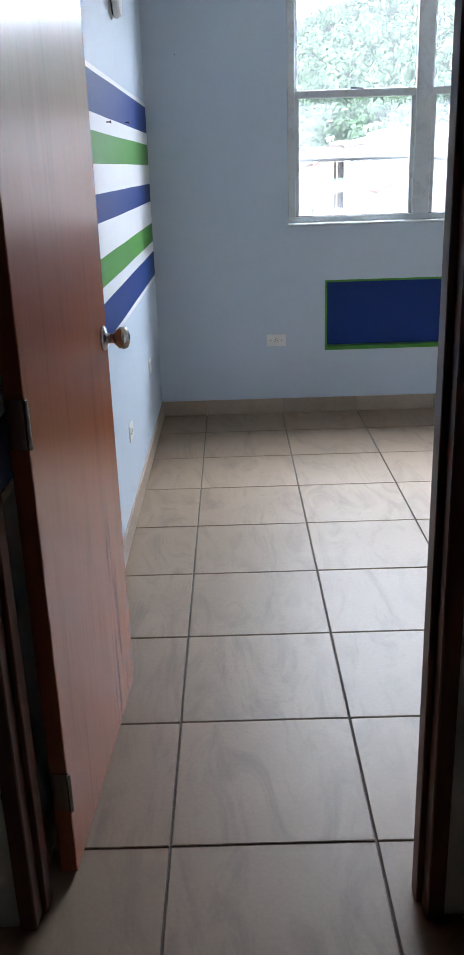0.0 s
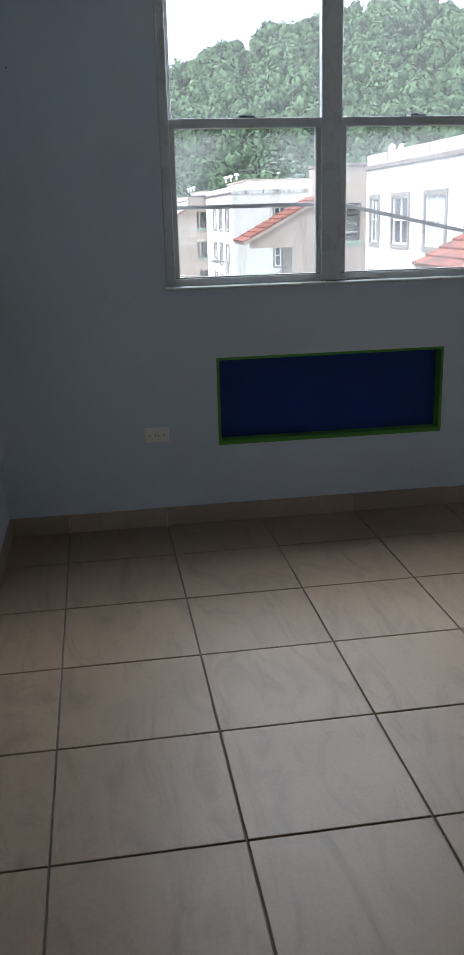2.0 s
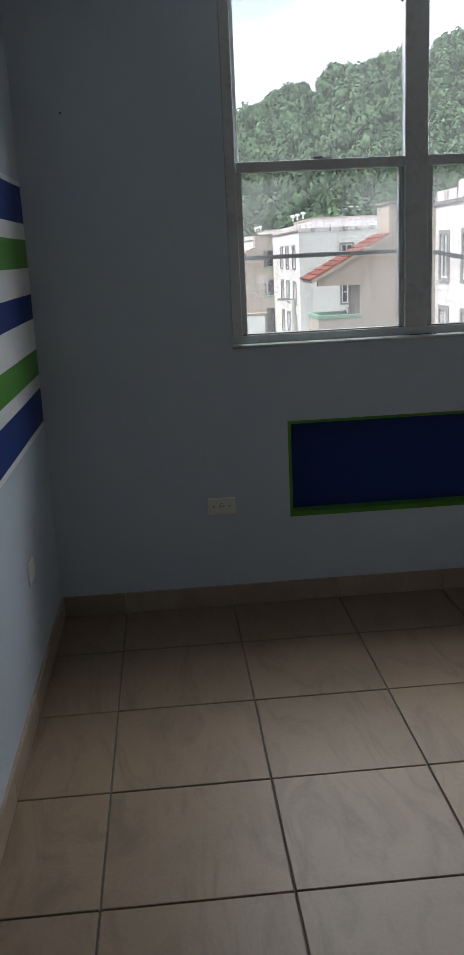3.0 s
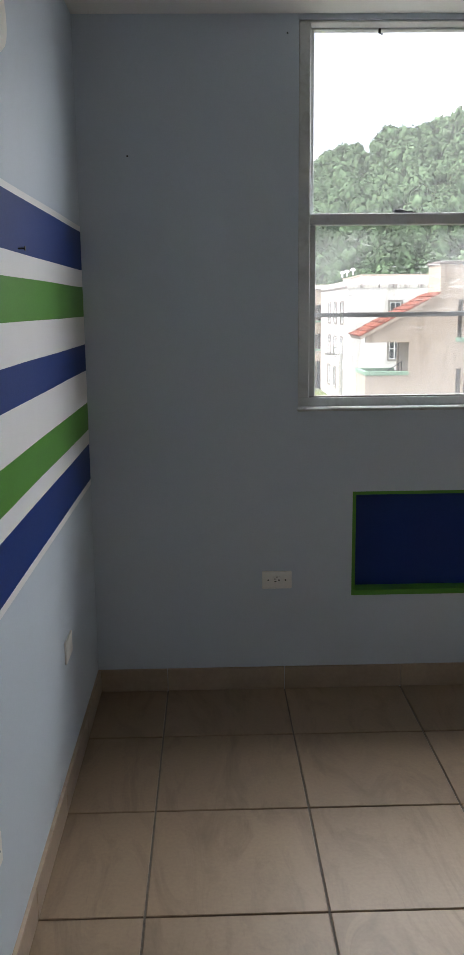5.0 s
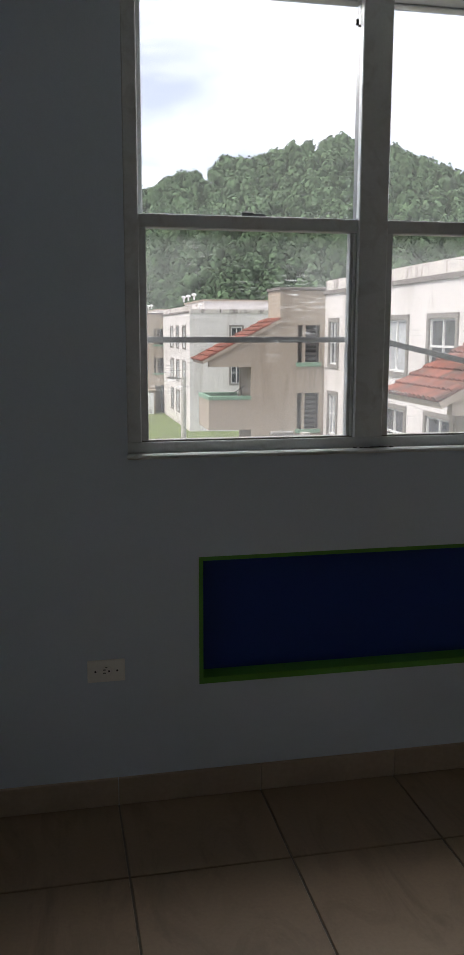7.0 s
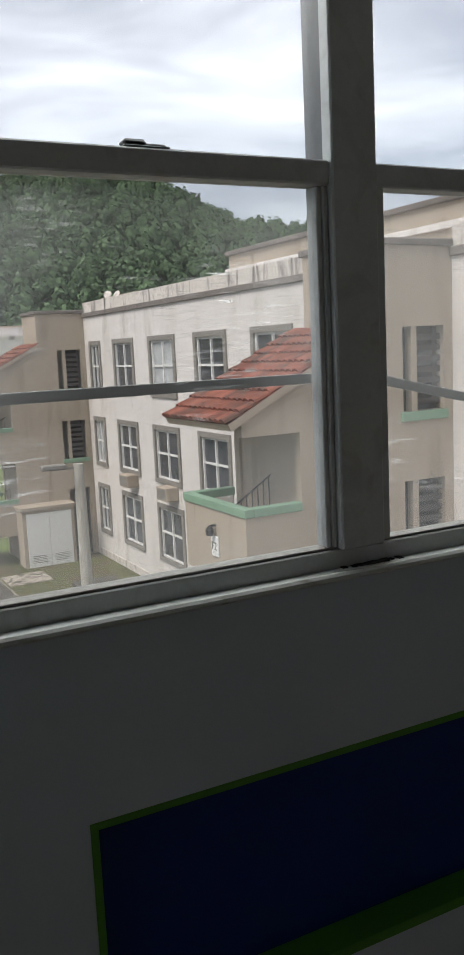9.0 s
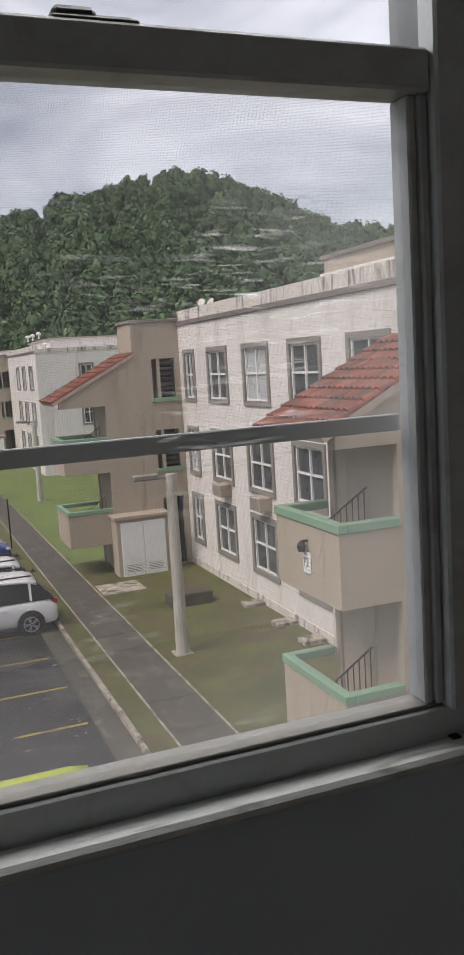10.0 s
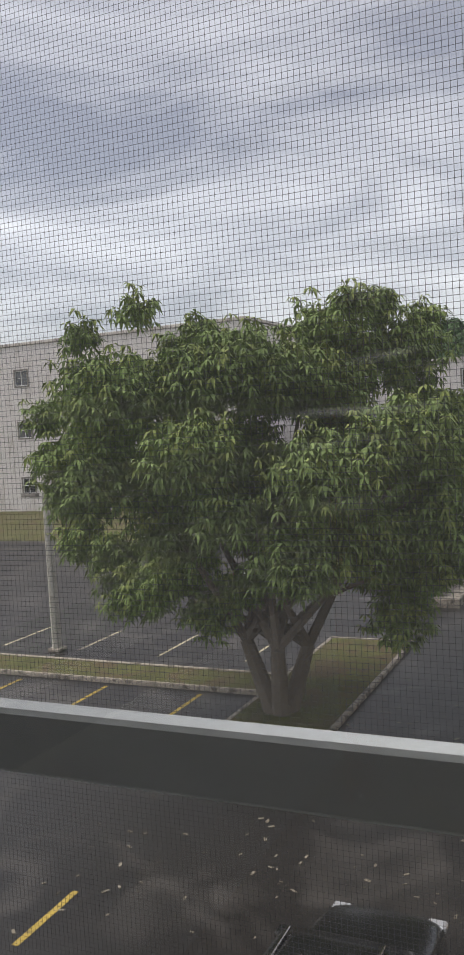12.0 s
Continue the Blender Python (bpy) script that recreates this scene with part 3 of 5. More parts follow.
for x, z in ((-0.094, 1.992), (0.465, 2.388)):
    tagged(part("wall_plug", lathe([(0.003, 0), (0.0034, 0.0015), (0.0015, 0.002)], 8, pose(x, YW, z, 90, 0, 0)), M_SLOT), "small dark screw hole plug in the wall", "wall plug", "old screw holes")

# ---- door and its frame ----
dframe = thing("door_frame", "dark mahogany wooden door frame", "door frame", kind="structure")
JY0, JY1 = YD - 0.125, YD + 0.012
part("jamb", B(DX0 - 0.012, DX0 + 0.022, JY0, JY1, 0, DH, bevel=0.003), M_JAMB, dframe)
part("jamb", B(DX1 - 0.022, DX1 + 0.012, JY0, JY1, 0, DH, bevel=0.003), M_JAMB, dframe)
part("door_stop", B(DX1 - 0.034, DX1 - 0.022, YD - 0.08, YD - 0.035, 0, DH - 0.03, bevel=0.002), M_JAMB, dframe)
part("door_stop", B(DX0 + 0.022, DX0 + 0.034, YD - 0.08, YD - 0.035, 0, DH - 0.03, bevel=0.002), M_JAMB, dframe)
part("head", B(DX0 - 0.012, DX1 + 0.012, JY0, JY1, DH - 0.03, DH + 0.012, bevel=0.003), M_JAMB, dframe)
for z in (1.165, 0.10):
    part("strike_bolt", lathe([(0.009, 0), (0.009, 0.004)], 10, pose(DX1 - 0.022, YD - 0.012, z, 0, -90, 0)), M_SLOT, dframe, "dark latch hole")
door = thing("door_1", "varnished red-brown wooden door, standing open against the wall", "door", kind="structure", loc=(-0.209, YD + 0.016, 0.0), rz=-3.35)
part("leaf", B(-0.017, 0.019, 0, 0.742, 0.012, 2.02, bevel=0.002), M_DOOR, door)
for z in (0.22, 1.0, 1.82):
    h = part("hinge", B(-0.014, 0.022, -0.004, 0.0005, z - 0.045, z + 0.045), M_STEEL, door, "steel butt hinge")
    part("hinge_pin", lathe([(0.005, 0), (0.005, 0.09)], 8, pose(0.022, -0.004, z - 0.045)), M_STEEL, h)
kn = (0.019, 0.690, 1.022)
knob = part("door_knob", lathe([(0.031, 0), (0.031, 0.003), (0.027, 0.008), (0.013, 0.011), (0.012, 0.028), (0.018, 0.033), (0.0265, 0.042), (0.0275, 0.052), (0.024, 0.062), (0.012, 0.067)], 24, pose(*kn, 0, 90, 0)), M_STEEL, door, "brushed nickel door knob", smooth=True)
part("key_slot", lathe([(0.004, 0.0668), (0.004, 0.068)], 8, pose(*kn, 0, 90, 0)), M_SLOT, knob)
part("latch_plate", B(-0.010, 0.012, 0.7415, 0.7435, 0.985, 1.085), M_STEEL, door, "steel latch plate")
part("small_plug", lathe([(0.004, 0), (0.004, 0.001)], 8, pose(0.0188, 0.728, 0.738, 0, 90, 0)), M_SLOT, door)


# ---- outdoors: ground, car park, walks ----
ground = structure("ground", B(-700, 700, 2.0, 900, G - 0.6, G - 0.012), M_GRASS, "uneven grass and bare soil ground", "ground")
road = structure("road", B(-30, 4.10, -6, 108, G - 0.3, G), M_ASPHALT, "dark damp asphalt car park lane", "road")
lot = structure("road_far", B(-75, -8.5, 23.5, 50, G - 0.3, G - 0.003), M_ASPHALT, "dark asphalt car park bays", "road")
gutter = structure("gutter", B(4.10, 4.66, 10.4, 108, G - 0.3, G + 0.008), M_CONC, "damp concrete gutter strip", "gutter")
verge = structure("verge", B(4.78, 5.36, 9.4, 108, G - 0.3, G + 0.11), M_GRASS, "narrow patchy grass verge", "verge")
verge_n = structure("verge_end", B(-1.0, 5.36, 3.0, 9.9, G - 0.3, G + 0.10), M_GRASS, "patchy grass verge at the end of the bays", "verge")
lawn_far = structure("lawn_far", B(6.62, 40, 32.9, 108, G - 0.3, G + 0.09), M_GRASS_FAR, "bright green lawn between the blocks", "lawn")
lawn = structure("lawn", B(6.62, 40, 14.8, 32.9, G - 0.3, G + 0.09), M_GRASS, "patchy green lawn between walk and building", "lawn")
lawn_n = structure("lawn_near", B(8.8, 11, 3, 14.8, G - 0.3, G + 0.03), M_GRASS, "patchy lawn", "lawn")
apron = structure("pavement", B(6.62, 10.9, 5.0, 14.8, G - 0.3, G + 0.075), M_CONC, "stained concrete apron beside the stair block", "pavement")
# kerb stones along the bays
rk = random.Random(2)
kerb = thing("kerb", "weathered concrete kerb beside the parking bays", "kerb", kind="structure")
bmk = bmesh.new()
box(bmk, 4.66, 4.78, 0, 1.79, G - 0.2, G + 0.135, bevel=0.02)
kme = part("kerb_stone", bmk, M_KERB, kerb)
kme.matrix_basis = pose(0, 10.4, 0)
for i in range(1, 54):
    o = new("kerb_stone", kme.data)
    o.parent = kerb
    o.matrix_basis = pose(rk.uniform(-0.012, 0.012), 10.4 + 1.8 * i, rk.uniform(-0.012, 0.008))
part("kerb_end", B(0.2, 4.78, 9.95, 10.12, G - 0.2, G + 0.13, bevel=0.02), M_KERB, kerb)
# walk slabs
walkway = structure("walk_bed", B(5.36, 6.62, 3, 108, G - 0.3, G + 0.07), M_GROUT, "joint bed of the concrete walk", "walk")
bmw = bmesh.new()
box(bmw, 5.37, 6.61, 0, 1.78, G + 0.02, G + 0.105, bevel=0.01)
wme = part("walk_slab", bmw, M_CONC, walkway)
wme.matrix_basis = pose(0, 3.2, 0)
for i in range(1, 58):
    o = new("walk_slab", wme.data)
    o.parent = walkway
    o.matrix_basis = pose(0, 3.2 + 1.8 * i, rk.uniform(-0.008, 0.008))
for i, s in enumerate((5.33, 6.58)):
    part("walk_edging", B(s, s + 0.06, 3, 108, G - 0.1, G + 0.118, bevel=0.01), M_KERB, walkway)
# bay lines
lines = thing("bay_lines", "worn yellow parking bay lines", "road marking", kind="structure")
lm = part("bay_line", box(B(1.72, 3.33, -0.05, 0.05, 0.002, 0.005), -0.25, 0.98, -0.04, 0.04, 0.002, 0.0045), M_LINE, lines)
lm.matrix_basis = pose(0.65, 12.6, G)
for i in range(-1, 26):
    if i != 0:
        o = new("bay_line", lm.data)
        o.parent = lines
        o.matrix_basis = pose(0.65, 12.6 + 2.42 * i, G)
lm2 = part("bay_line", B(-0.05, 0.05, 0, 2.9, 0.002, 0.005), M_LINEW, lines, "pale worn line")
lm2.matrix_basis = pose(-10.75, 24.6, G)
lm4 = part("bay_line", B(-0.06, 0.06, 0, 2.9, 0.002, 0.005), M_LINE, lines)
lm4.matrix_basis = pose(-10.65, 18.4, G)
for i in range(9):
    for x, y, q in ((-13.85 - 3.2 * i, 18.4, lm4), (-13.94 - 3.3 * i, 24.6, lm2)):
        o = new("bay_line", q.data)
        o.parent = lines
        o.matrix_basis = pose(x, y, G)
lm3 = part("bay_line", B(-0.06, 0.06, 0, 1.6, 0.002, 0.005), M_LINE, lines)
lm3.matrix_basis = pose(-7.9, 9.7, G)
# pale dried patches and leaf litter on the asphalt
rl = random.Random(5)
bm = bmesh.new()
for i in range(380):
    x, y, s, a = rl.uniform(-9, 4), rl.uniform(8, 26), rl.uniform(0.02, 0.07), rl.uniform(0, 180)
    box(bm, -s, s, -s * 0.4, s * 0.4, 0.004, 0.012, m=pose(x, y, G, rl.uniform(-15, 15), 0, a))
M_LITTER = material("dry_leaf_litter", (0.24, 0.215, 0.165), 0.8, vary=0.4, scale=1.5, fine=9, bump=0.0)
tagged(part("leaf_litter", bm, M_LITTER), "scattered pale dry leaves on the asphalt", "leaf litter", kind="stuff")


def island(name, x0, x1, y0, y1, label, z=0.13, soil=None):
    e = thing(name, label, "traffic island", kind="structure")
    part("soil", B(x0 + 0.14, x1 - 0.14, y0 + 0.14, y1 - 0.14, G - 0.2, G + z - 0.02), soil or M_GRASS, e)
    for a in ((x0, x1, y0, y0 + 0.14), (x0, x1, y1 - 0.14, y1), (x0, x0 + 0.14, y0 + 0.14, y1 - 0.14), (x1 - 0.14, x1, y0 + 0.14, y1 - 0.14)):
        part("kerb_edge", B(*a, G - 0.2, G + z, bevel=0.02), M_KERB, e)
    return e


island("traffic_island", -40, -9.0, 21.6, 23.4, "long grassy island with a concrete kerb between parking bays")
island("traffic_island", -8.9, -6.0, 18.7, 27.8, "grassy kerbed island round the tree")
island("traffic_island", -7.4, -5.3, 15.6, 18.4, "small kerbed island of bare soil", soil=M_CONC)
# retaining wall with a green panel along the lane
ret = thing("retaining_wall", "low concrete retaining wall with green metal panels", "retaining wall", kind="structure")
part("base", B(-6.6, -5.5, 33.2, 62, G - 0.2, G + 0.35, bevel=0.02), M_KERB, ret)
for i in range(10):
    part("panel", B(-6.65, -6.58, 33.4 + 2.6 * i, 35.95 + 2.6 * i, G + 0.35, G + 1.5, bevel=0.01), material("green_fence_panel", (0.03, 0.13, 0.085), 0.5, bump=0.05) if i == 0 else bpy.data.materials["green_fence_panel"], ret)


# ---- apartment buildings ----
def house_window(parent, axis, pos, a0, a1, z0, z1, out=-1, bars=1, mat=None):
    """A framed window in a wall plane at 'pos'; out is the sign of the outward direction."""
    t = 0.15
    d0, d1 = sorted((pos - out * 0.10, pos + out * 0.05))

    def bx(p0, p1, b0, b1, c0, c1, bv=0.0):
        return B(p0, p1, b0, b1, c0, c1, bevel=bv) if axis == "x" else B(b0, b1, p0, p1, c0, c1, bevel=bv)

    bm = bx(d0, d1, a0 - t, a0, z0 - t, z1 + t)
    for q in ((a1, a1 + t, z0 - t, z1 + t), (a0, a1, z1, z1 + t), (a0, a1, z0 - t, z0)):
        o = bx(d0, d1, *q)
        me = bpy.data.meshes.new("tmp")
        o.to_mesh(me)
        bm.from_mesh(me)
        o.free()
        bpy.data.meshes.remove(me)
    w = part("window", bm, M_TRIM, parent, "grey stucco window surround")
    g0, g1 = sorted((pos - out * 0.09, pos - out * 0.07))
    part("pane", bx(g0, g1, a0, a1, z0, z1), mat or M_PANE, w)
    f0, f1 = sorted((pos - out * 0.07, pos - out * 0.02))
    am = (a0 + a1) / 2
    zs = (z0 + 0.0, z0 + (z1 - z0) * 0.5, z1 - 0.06)
    for z in zs:
        part("window_bar", bx(f0, f1, a0, a1, z, z + 0.06), M_MUNTIN, w)
    for a in ([a0, am - 0.03, a1 - 0.06] if bars else [a0, a1 - 0.06]):
        e0, e1 = sorted((pos - out * 0.068, pos - out * 0.012))
        part("window_bar", bx(e0, e1, a, a + 0.06, z0, z1), M_MUNTIN, w)
    return w


M_BLIND = material("pale_blind_glass", (0.38, 0.40, 0.41), 0.15, vary=0.25, scale=1.5, fine=4, bump=0.0, spec=0.6, rnd=0.3)
FL = (0.24, -2.46, -5.03)          # sill heights of the three storeys
FH = (1.84, -0.92, -3.42)


def stair_block(b, y0, detail=True, x_e=6.0, xp=6.26, xo=7.94):
    """The beige stair and balcony block that stands out from the long wall at y0."""
    y1, yb = y0 + 1.7, y0 + 2.25
    xt = 9.08                                     # outer face of the tower
    # tower side with openings by the stair
    holes = [(9.80, 10.70, 0.28, 1.72), (9.80, 10.70, -2.35, -0.92), (9.9, 10.7, G + 0.1, -3.5)]
    part("stair_tower_side", slab("y", y0, y0 + 0.2, xt, 10.9, G - 0.1, 3.05, holes), M_BEIGE, b)
    part("stair_tower_face", B(xt, xt + 0.2, y0 + 0.2, y1, G - 0.1, 3.05), M_BEIGE, b)
    part("stair_tower_end", B(xt, 10.9, y1, y1 + 0.2, G - 0.1, 3.05), M_BEIGE, b)
    part("stair_tower_cap", B(xt - 0.06, 10.9, y0 - 0.06, y1 + 0.26, 3.05, 3.17, bevel=0.02), M_BAND, b, "mouldy concrete cap")
    # stair well back and slabs coloured dark for the shade in there
    part("stair_back", B(10.6, 10.88, y0 + 0.2, y1, G, 3.0), M_RECESS_SHADE, b, "stair well back, dark colour in place of shade")
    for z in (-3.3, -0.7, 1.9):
        part("stair_slab", B(xt + 0.2, 10.6, y0 + 0.2, y1, z - 0.12, z), M_RECESS_SHADE, b)
    for z0, z1 in ((0.12, 0.28), (-2.5, -2.35)):
        part("opening_sill", B(9.74, 10.76, y0 - 0.05, y0 + 0.1, z0, z1, bevel=0.01), M_GREENCAP, b, "sea-green painted sill")
    for z0, z1 in ((0.28, 1.72), (-2.35, -0.92)):
        part("opening_post", B(10.0, 10.12, y0 + 0.02, y0 + 0.18, z0, z1), M_BEIGE, b)
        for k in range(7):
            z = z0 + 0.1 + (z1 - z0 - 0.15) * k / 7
            # louvres take the same shade colour as the opening
            part("louvre", B(10.14, 10.70, y0 + 0.1, y0 + 0.13, z, z + 0.1), M_RECESS_SHADE, b)
    # balcony block: two decks, side wall with an open corner, shed roof
    part("balcony_side", slab("y", y0, y0 + 0.18, xp, xt, G - 0.1, 0.12, [(xp - 0.01, xo, -1.15, 0.12), (xp - 0.01, xo, -3.80, -2.32), (xp - 0.01, xo, G - 0.2, -5.0)]), M_BEIGE, b)
    bm = bmesh.new()
    zq = 0.33 + 0.52 * (xp - x_e)
    pts = [(xp, 0.12), (xt, 0.12), (xt, 0.33 + 0.52 * (xt - x_e)), (xp, zq)]
    fa = [bm.verts.new((x, y0, z)) for x, z in pts]
    fb = [bm.verts.new((x, y0 + 0.18, z)) for x, z in pts]
    bm.faces.new(fa)
    bm.faces.new(fb[::-1])
    for i in range(4):
        j = (i + 1) % 4
        bm.faces.new((fa[i], fa[j], fb[j], fb[i]))
    part("gable", bm, M_BEIGE, b)
    part("balcony_far_side", B(xo, xt, yb - 0.18, yb, G - 0.1, 1.0), M_BEIGE, b)
    part("balcony_inner", B(xo + 0.05, xo + 0.2, y0 + 0.18, yb - 0.18, G, 0.9), M_BEIGE, b, "beige inner balcony wall")
    for zt, zb, zf in ((-1.15, -2.32, -2.18), (-3.80, -5.0, -4.85)):
        part("balcony_parapet", B(xp, xp + 0.18, y0 + 0.18, yb, zb, zt), M_BEIGE, b)
        part("balcony_slab", B(xp + 0.02, xo + 0.1, y0 + 0.18, yb - 0.02, zf - 0.14, zf), M_BEIGE, b)
        for a in ((xp - 0.03, xp + 0.14, y0 - 0.03, yb + 0.02), (xp + 0.14, xo, y0 - 0.03, y0 + 0.14), (xp + 0.14, xo - 0.1, yb - 0.15, yb + 0.02)):
            part("balcony_cap", B(*a, zt, zt + 0.15, bevel=0.015), M_GREENCAP, b, "sea-green painted parapet cap")
        if detail:
            for k in range(8):
                x = xo - 0.86 + 0.11 * k
                part("rail_post", B(x, x + 0.016, y0 + 0.9, y0 + 0.916, zf, zf + 1.0 + 0.07 * k), M_DARKMETAL, b)
            bm = B(-0.5, 0.5, -0.012, 0.012, -0.012, 0.012)
            bmesh.ops.transform(bm, matrix=pose(xo - 0.46, y0 + 0.908, zf + 1.26, 0, -32.5, 0), verts=bm.verts)
            part("stair_rail", bm, M_DARKMETAL, b, "dark metal stair rail")
    # roof deck and clay tiles
    sl = math.atan(0.52)
    ln = (xt - x_e) / math.cos(sl)
    base = Matrix.Translation((x_e, y0 - 0.06, 0.33)) @ Matrix.Rotation(-sl, 4, "Y")
    bm = B(0, ln, 0, yb - y0 + 0.12, -0.1, 0.02)
    bmesh.ops.transform(bm, matrix=base, verts=bm.verts)
    part("roof_deck", bm, M_BEIGE, b)
    rows, cols = 10, 13
    tw, tl = (yb - y0 + 0.12) / cols, ln / rows

    def barrel(bm, m):
        n = 5
        for e0, e1, r0, r1 in ((-0.03, tl + 0.05, tw * 0.50, tw * 0.42),):
            ra, rb = [], []
            for i in range(n + 1):
                a = math.pi * i / n
                ra.append(bm.verts.new(m @ Vector((e0, -math.cos(a) * r0, math.sin(a) * r0 * 0.8 + 0.045))))
                rb.append(bm.verts.new(m @ Vector((e1, -math.cos(a) * r1, math.sin(a) * r1 * 0.8))))
            for i in range(n):
                bm.faces.new((ra[i], ra[i + 1], rb[i + 1], rb[i]))
            bm.faces.new(ra)

    roof = None
    rr = random.Random(int(y0))
    shared = None
    if detail:
        bm = bmesh.new()
        barrel(bm, Matrix.Identity(4))
        roof = part("roof", B(0, ln, 0, yb - y0 + 0.12, 0.02, 0.03), M_CLAY, b, "red clay barrel-tile shed roof")
        roof.matrix_basis = base
        for r in range(rows):
            for c in range(cols):
                mm = Matrix.Translation((r * tl, (c + 0.5) * tw + rr.uniform(-0.006, 0.006), 0.02)) @ Matrix.Rotation(rr.uniform(-0.015, 0.015), 4, "Z")
                if shared is None:
                    o = part("roof_tile", bm, M_CLAY, roof)
                    shared = o.data
                else:
                    o = new("roof_tile", shared)
                    o.parent = roof
                o.matrix_basis = mm
    else:
        bm = bmesh.new()
        for r in range(rows):
            for c in range(cols):
                barrel(bm, base @ Matrix.Translation((r * tl, (c + 0.5) * tw, 0.02)))
        part("roof", bm, M_CLAY, b, "red clay barrel-tile shed roof")
    # meter cupboard with white metal doors
    cup = part("meter_cupboard", B(7.8, 9.75, y0 - 0.82, y0 - 0.001, G, -3.98, bevel=0.01), M_BEIGE, b)
    part("cupboard_roof", B(7.72, 9.83, y0 - 0.92, y0, -3.98, -3.88), M_BEIGE, cup)
    for k in range(2):
        dr = part("cupboard_door", B(7.95 + 0.84 * k, 8.78 + 0.84 * k, y0 - 0.86, y0 - 0.82, G + 0.05, -4.12, bevel=0.008), M_METALBOX, cup, "white metal door")
        for q in range(5):
            part("vent_slot", B(8.1 + 0.84 * k, 8.62 + 0.84 * k, y0 - 0.864, y0 - 0.86, G + 0.25 + 0.06 * q, G + 0.27 + 0.06 * q), M_TRIM, dr)


def vent(b, x, y, z):
    v = part("roof_vent", lathe([(0.07, 0), (0.07, 0.3), (0.2, 0.32), (0.22, 0.4), (0.1, 0.52)], 12, pose(x, y, z)), M_MUNTIN, b, "white mushroom roof vent")
    return v


def dish(b, x, y, z, rz):
    d = part("satellite_dish", lathe([(0.02, 0), (0.16, 0.02), (0.3, 0.085), (0.31, 0.09)], 18, pose(x, y, z + 0.35, 60, 0, rz) @ Matrix.Scale(0.5, 4)), M_STAINED, b, "weathered satellite dish")
    part("dish_mast", lathe([(0.02, 0), (0.02, 0.4)], 8, pose(x, y, z)), M_TRIM, d)


def long_wall(b, ya, yb, cols, X=10.9, ac=()):
    """The white street wall with three storeys of windows; cols are (y0, y1) of the columns."""
    holes = [(a, c, z0, z1) for a, c in cols for z0, z1 in zip(FL, FH)]
    part("street_wall", slab("x", X, X + 0.25, ya, yb, G - 0.1, 2.88, holes), M_STUCCO, b, "white stucco street wall")
    part("ledge", B(X - 0.07, X + 0.25, ya, yb, 2.88, 3.04, bevel=0.015), M_BAND, b, "mould-blackened concrete ledge")
    part("parapet", B(X + 0.02, X + 0.22, ya, yb, 3.04, 3.42), M_STAINED, b, "mould-streaked white parapet")
    part("plinth", B(X - 0.03, X, ya, yb, G, G + 0.35), M_STAINED, b)
    k = 0
    for a, c in cols:
        for z0, z1 in zip(FL, FH):
            k += 1
            house_window(b, "x", X, a, c, z0, z1, mat=M_BLIND if (k % 5 == 2) else None)
        if c - a > 1.2:
            part("wall_panel", B(X - 0.012, X, a + 0.3, c - 0.3, FL[0] - 0.62, FL[0] - 0.28), M_STUCCO, b)
    for y, z in ac:
        u = part("air_conditioner", B(X - 0.42, X, y, y + 0.75, z, z + 0.42, bevel=0.02), M_BEIGE, b, "beige window air conditioner")
        part("grille", B(X - 0.425, X - 0.42, y + 0.05, y + 0.7, z + 0.05, z + 0.37), M_TRIM, u)


COLS = [(29.7 - 0.9, 29.7), (25.6, 27.2), (22.3, 24.0), (19.03, 20.7), (15.75, 17.4), (12.8, 14.2)]
bld = thing("apartment_building", "three-storey white and beige stucco apartment block with tiled shed roofs", "building", "apartment blocks")
long_wall(bld, 12.3, 30.4, COLS, ac=((25.75, -2.98), (22.5, -3.02), (15.9, -5.75)))
long_wall(bld, -12, 10.4, [(6.0, 7.6), (2.6, 4.2), (-1, 0.6)])
stair_block(bld, 30.4, True)
stair_block(bld, 10.4, True, 6.4, 6.65, 7.70)
part("end_wall", B(11.15, 24, 32.3, 32.55, G, 3.28), M_STUCCO, bld)
part("core", B(11.15, 24, -12, 32.3, G, 2.9), M_STUCCO, bld)
part("penthouse", B(13.0, 20, 10.5, 22.5, 2.9, 4.25), M_BEIGE, bld, "beige roof-top block")
part("penthouse_band", B(12.9, 20.1, 10.4, 22.6, 3.72, 3.86, bevel=0.01), M_STUCCO, bld)
part("penthouse_cap", B(12.9, 20.1, 10.4, 22.6, 4.25, 4.38, bevel=0.02), M_BAND, bld)
part("penthouse", B(12.6, 17, 29.0, 33.0, 2.9, 3.75), M_BEIGE, bld)
dish(bld, 11.4, 28.9, 3.25, -40)
dish(bld, 11.5, 28.2, 3.2, -70)
part("antenna", lathe([(0.012, 0), (0.006, 1.1)], 6, pose(12.2, 26.0, 2.9)), M_DARKMETAL, bld)
# number plate of the near stair block
sign = tagged(part("house_number_sign", B(6.615, 6.65, 11.36, 11.60, -1.95, -1.60, bevel=0.01), M_METALBOX), "small white house number plate F2 on the balcony wall", "sign")
cu = bpy.data.curves.new("number", "FONT")
cu.body, cu.size, cu.extrude, cu.align_x, cu.align_y = "F2", 0.2, 0.004, "CENTER", "CENTER"
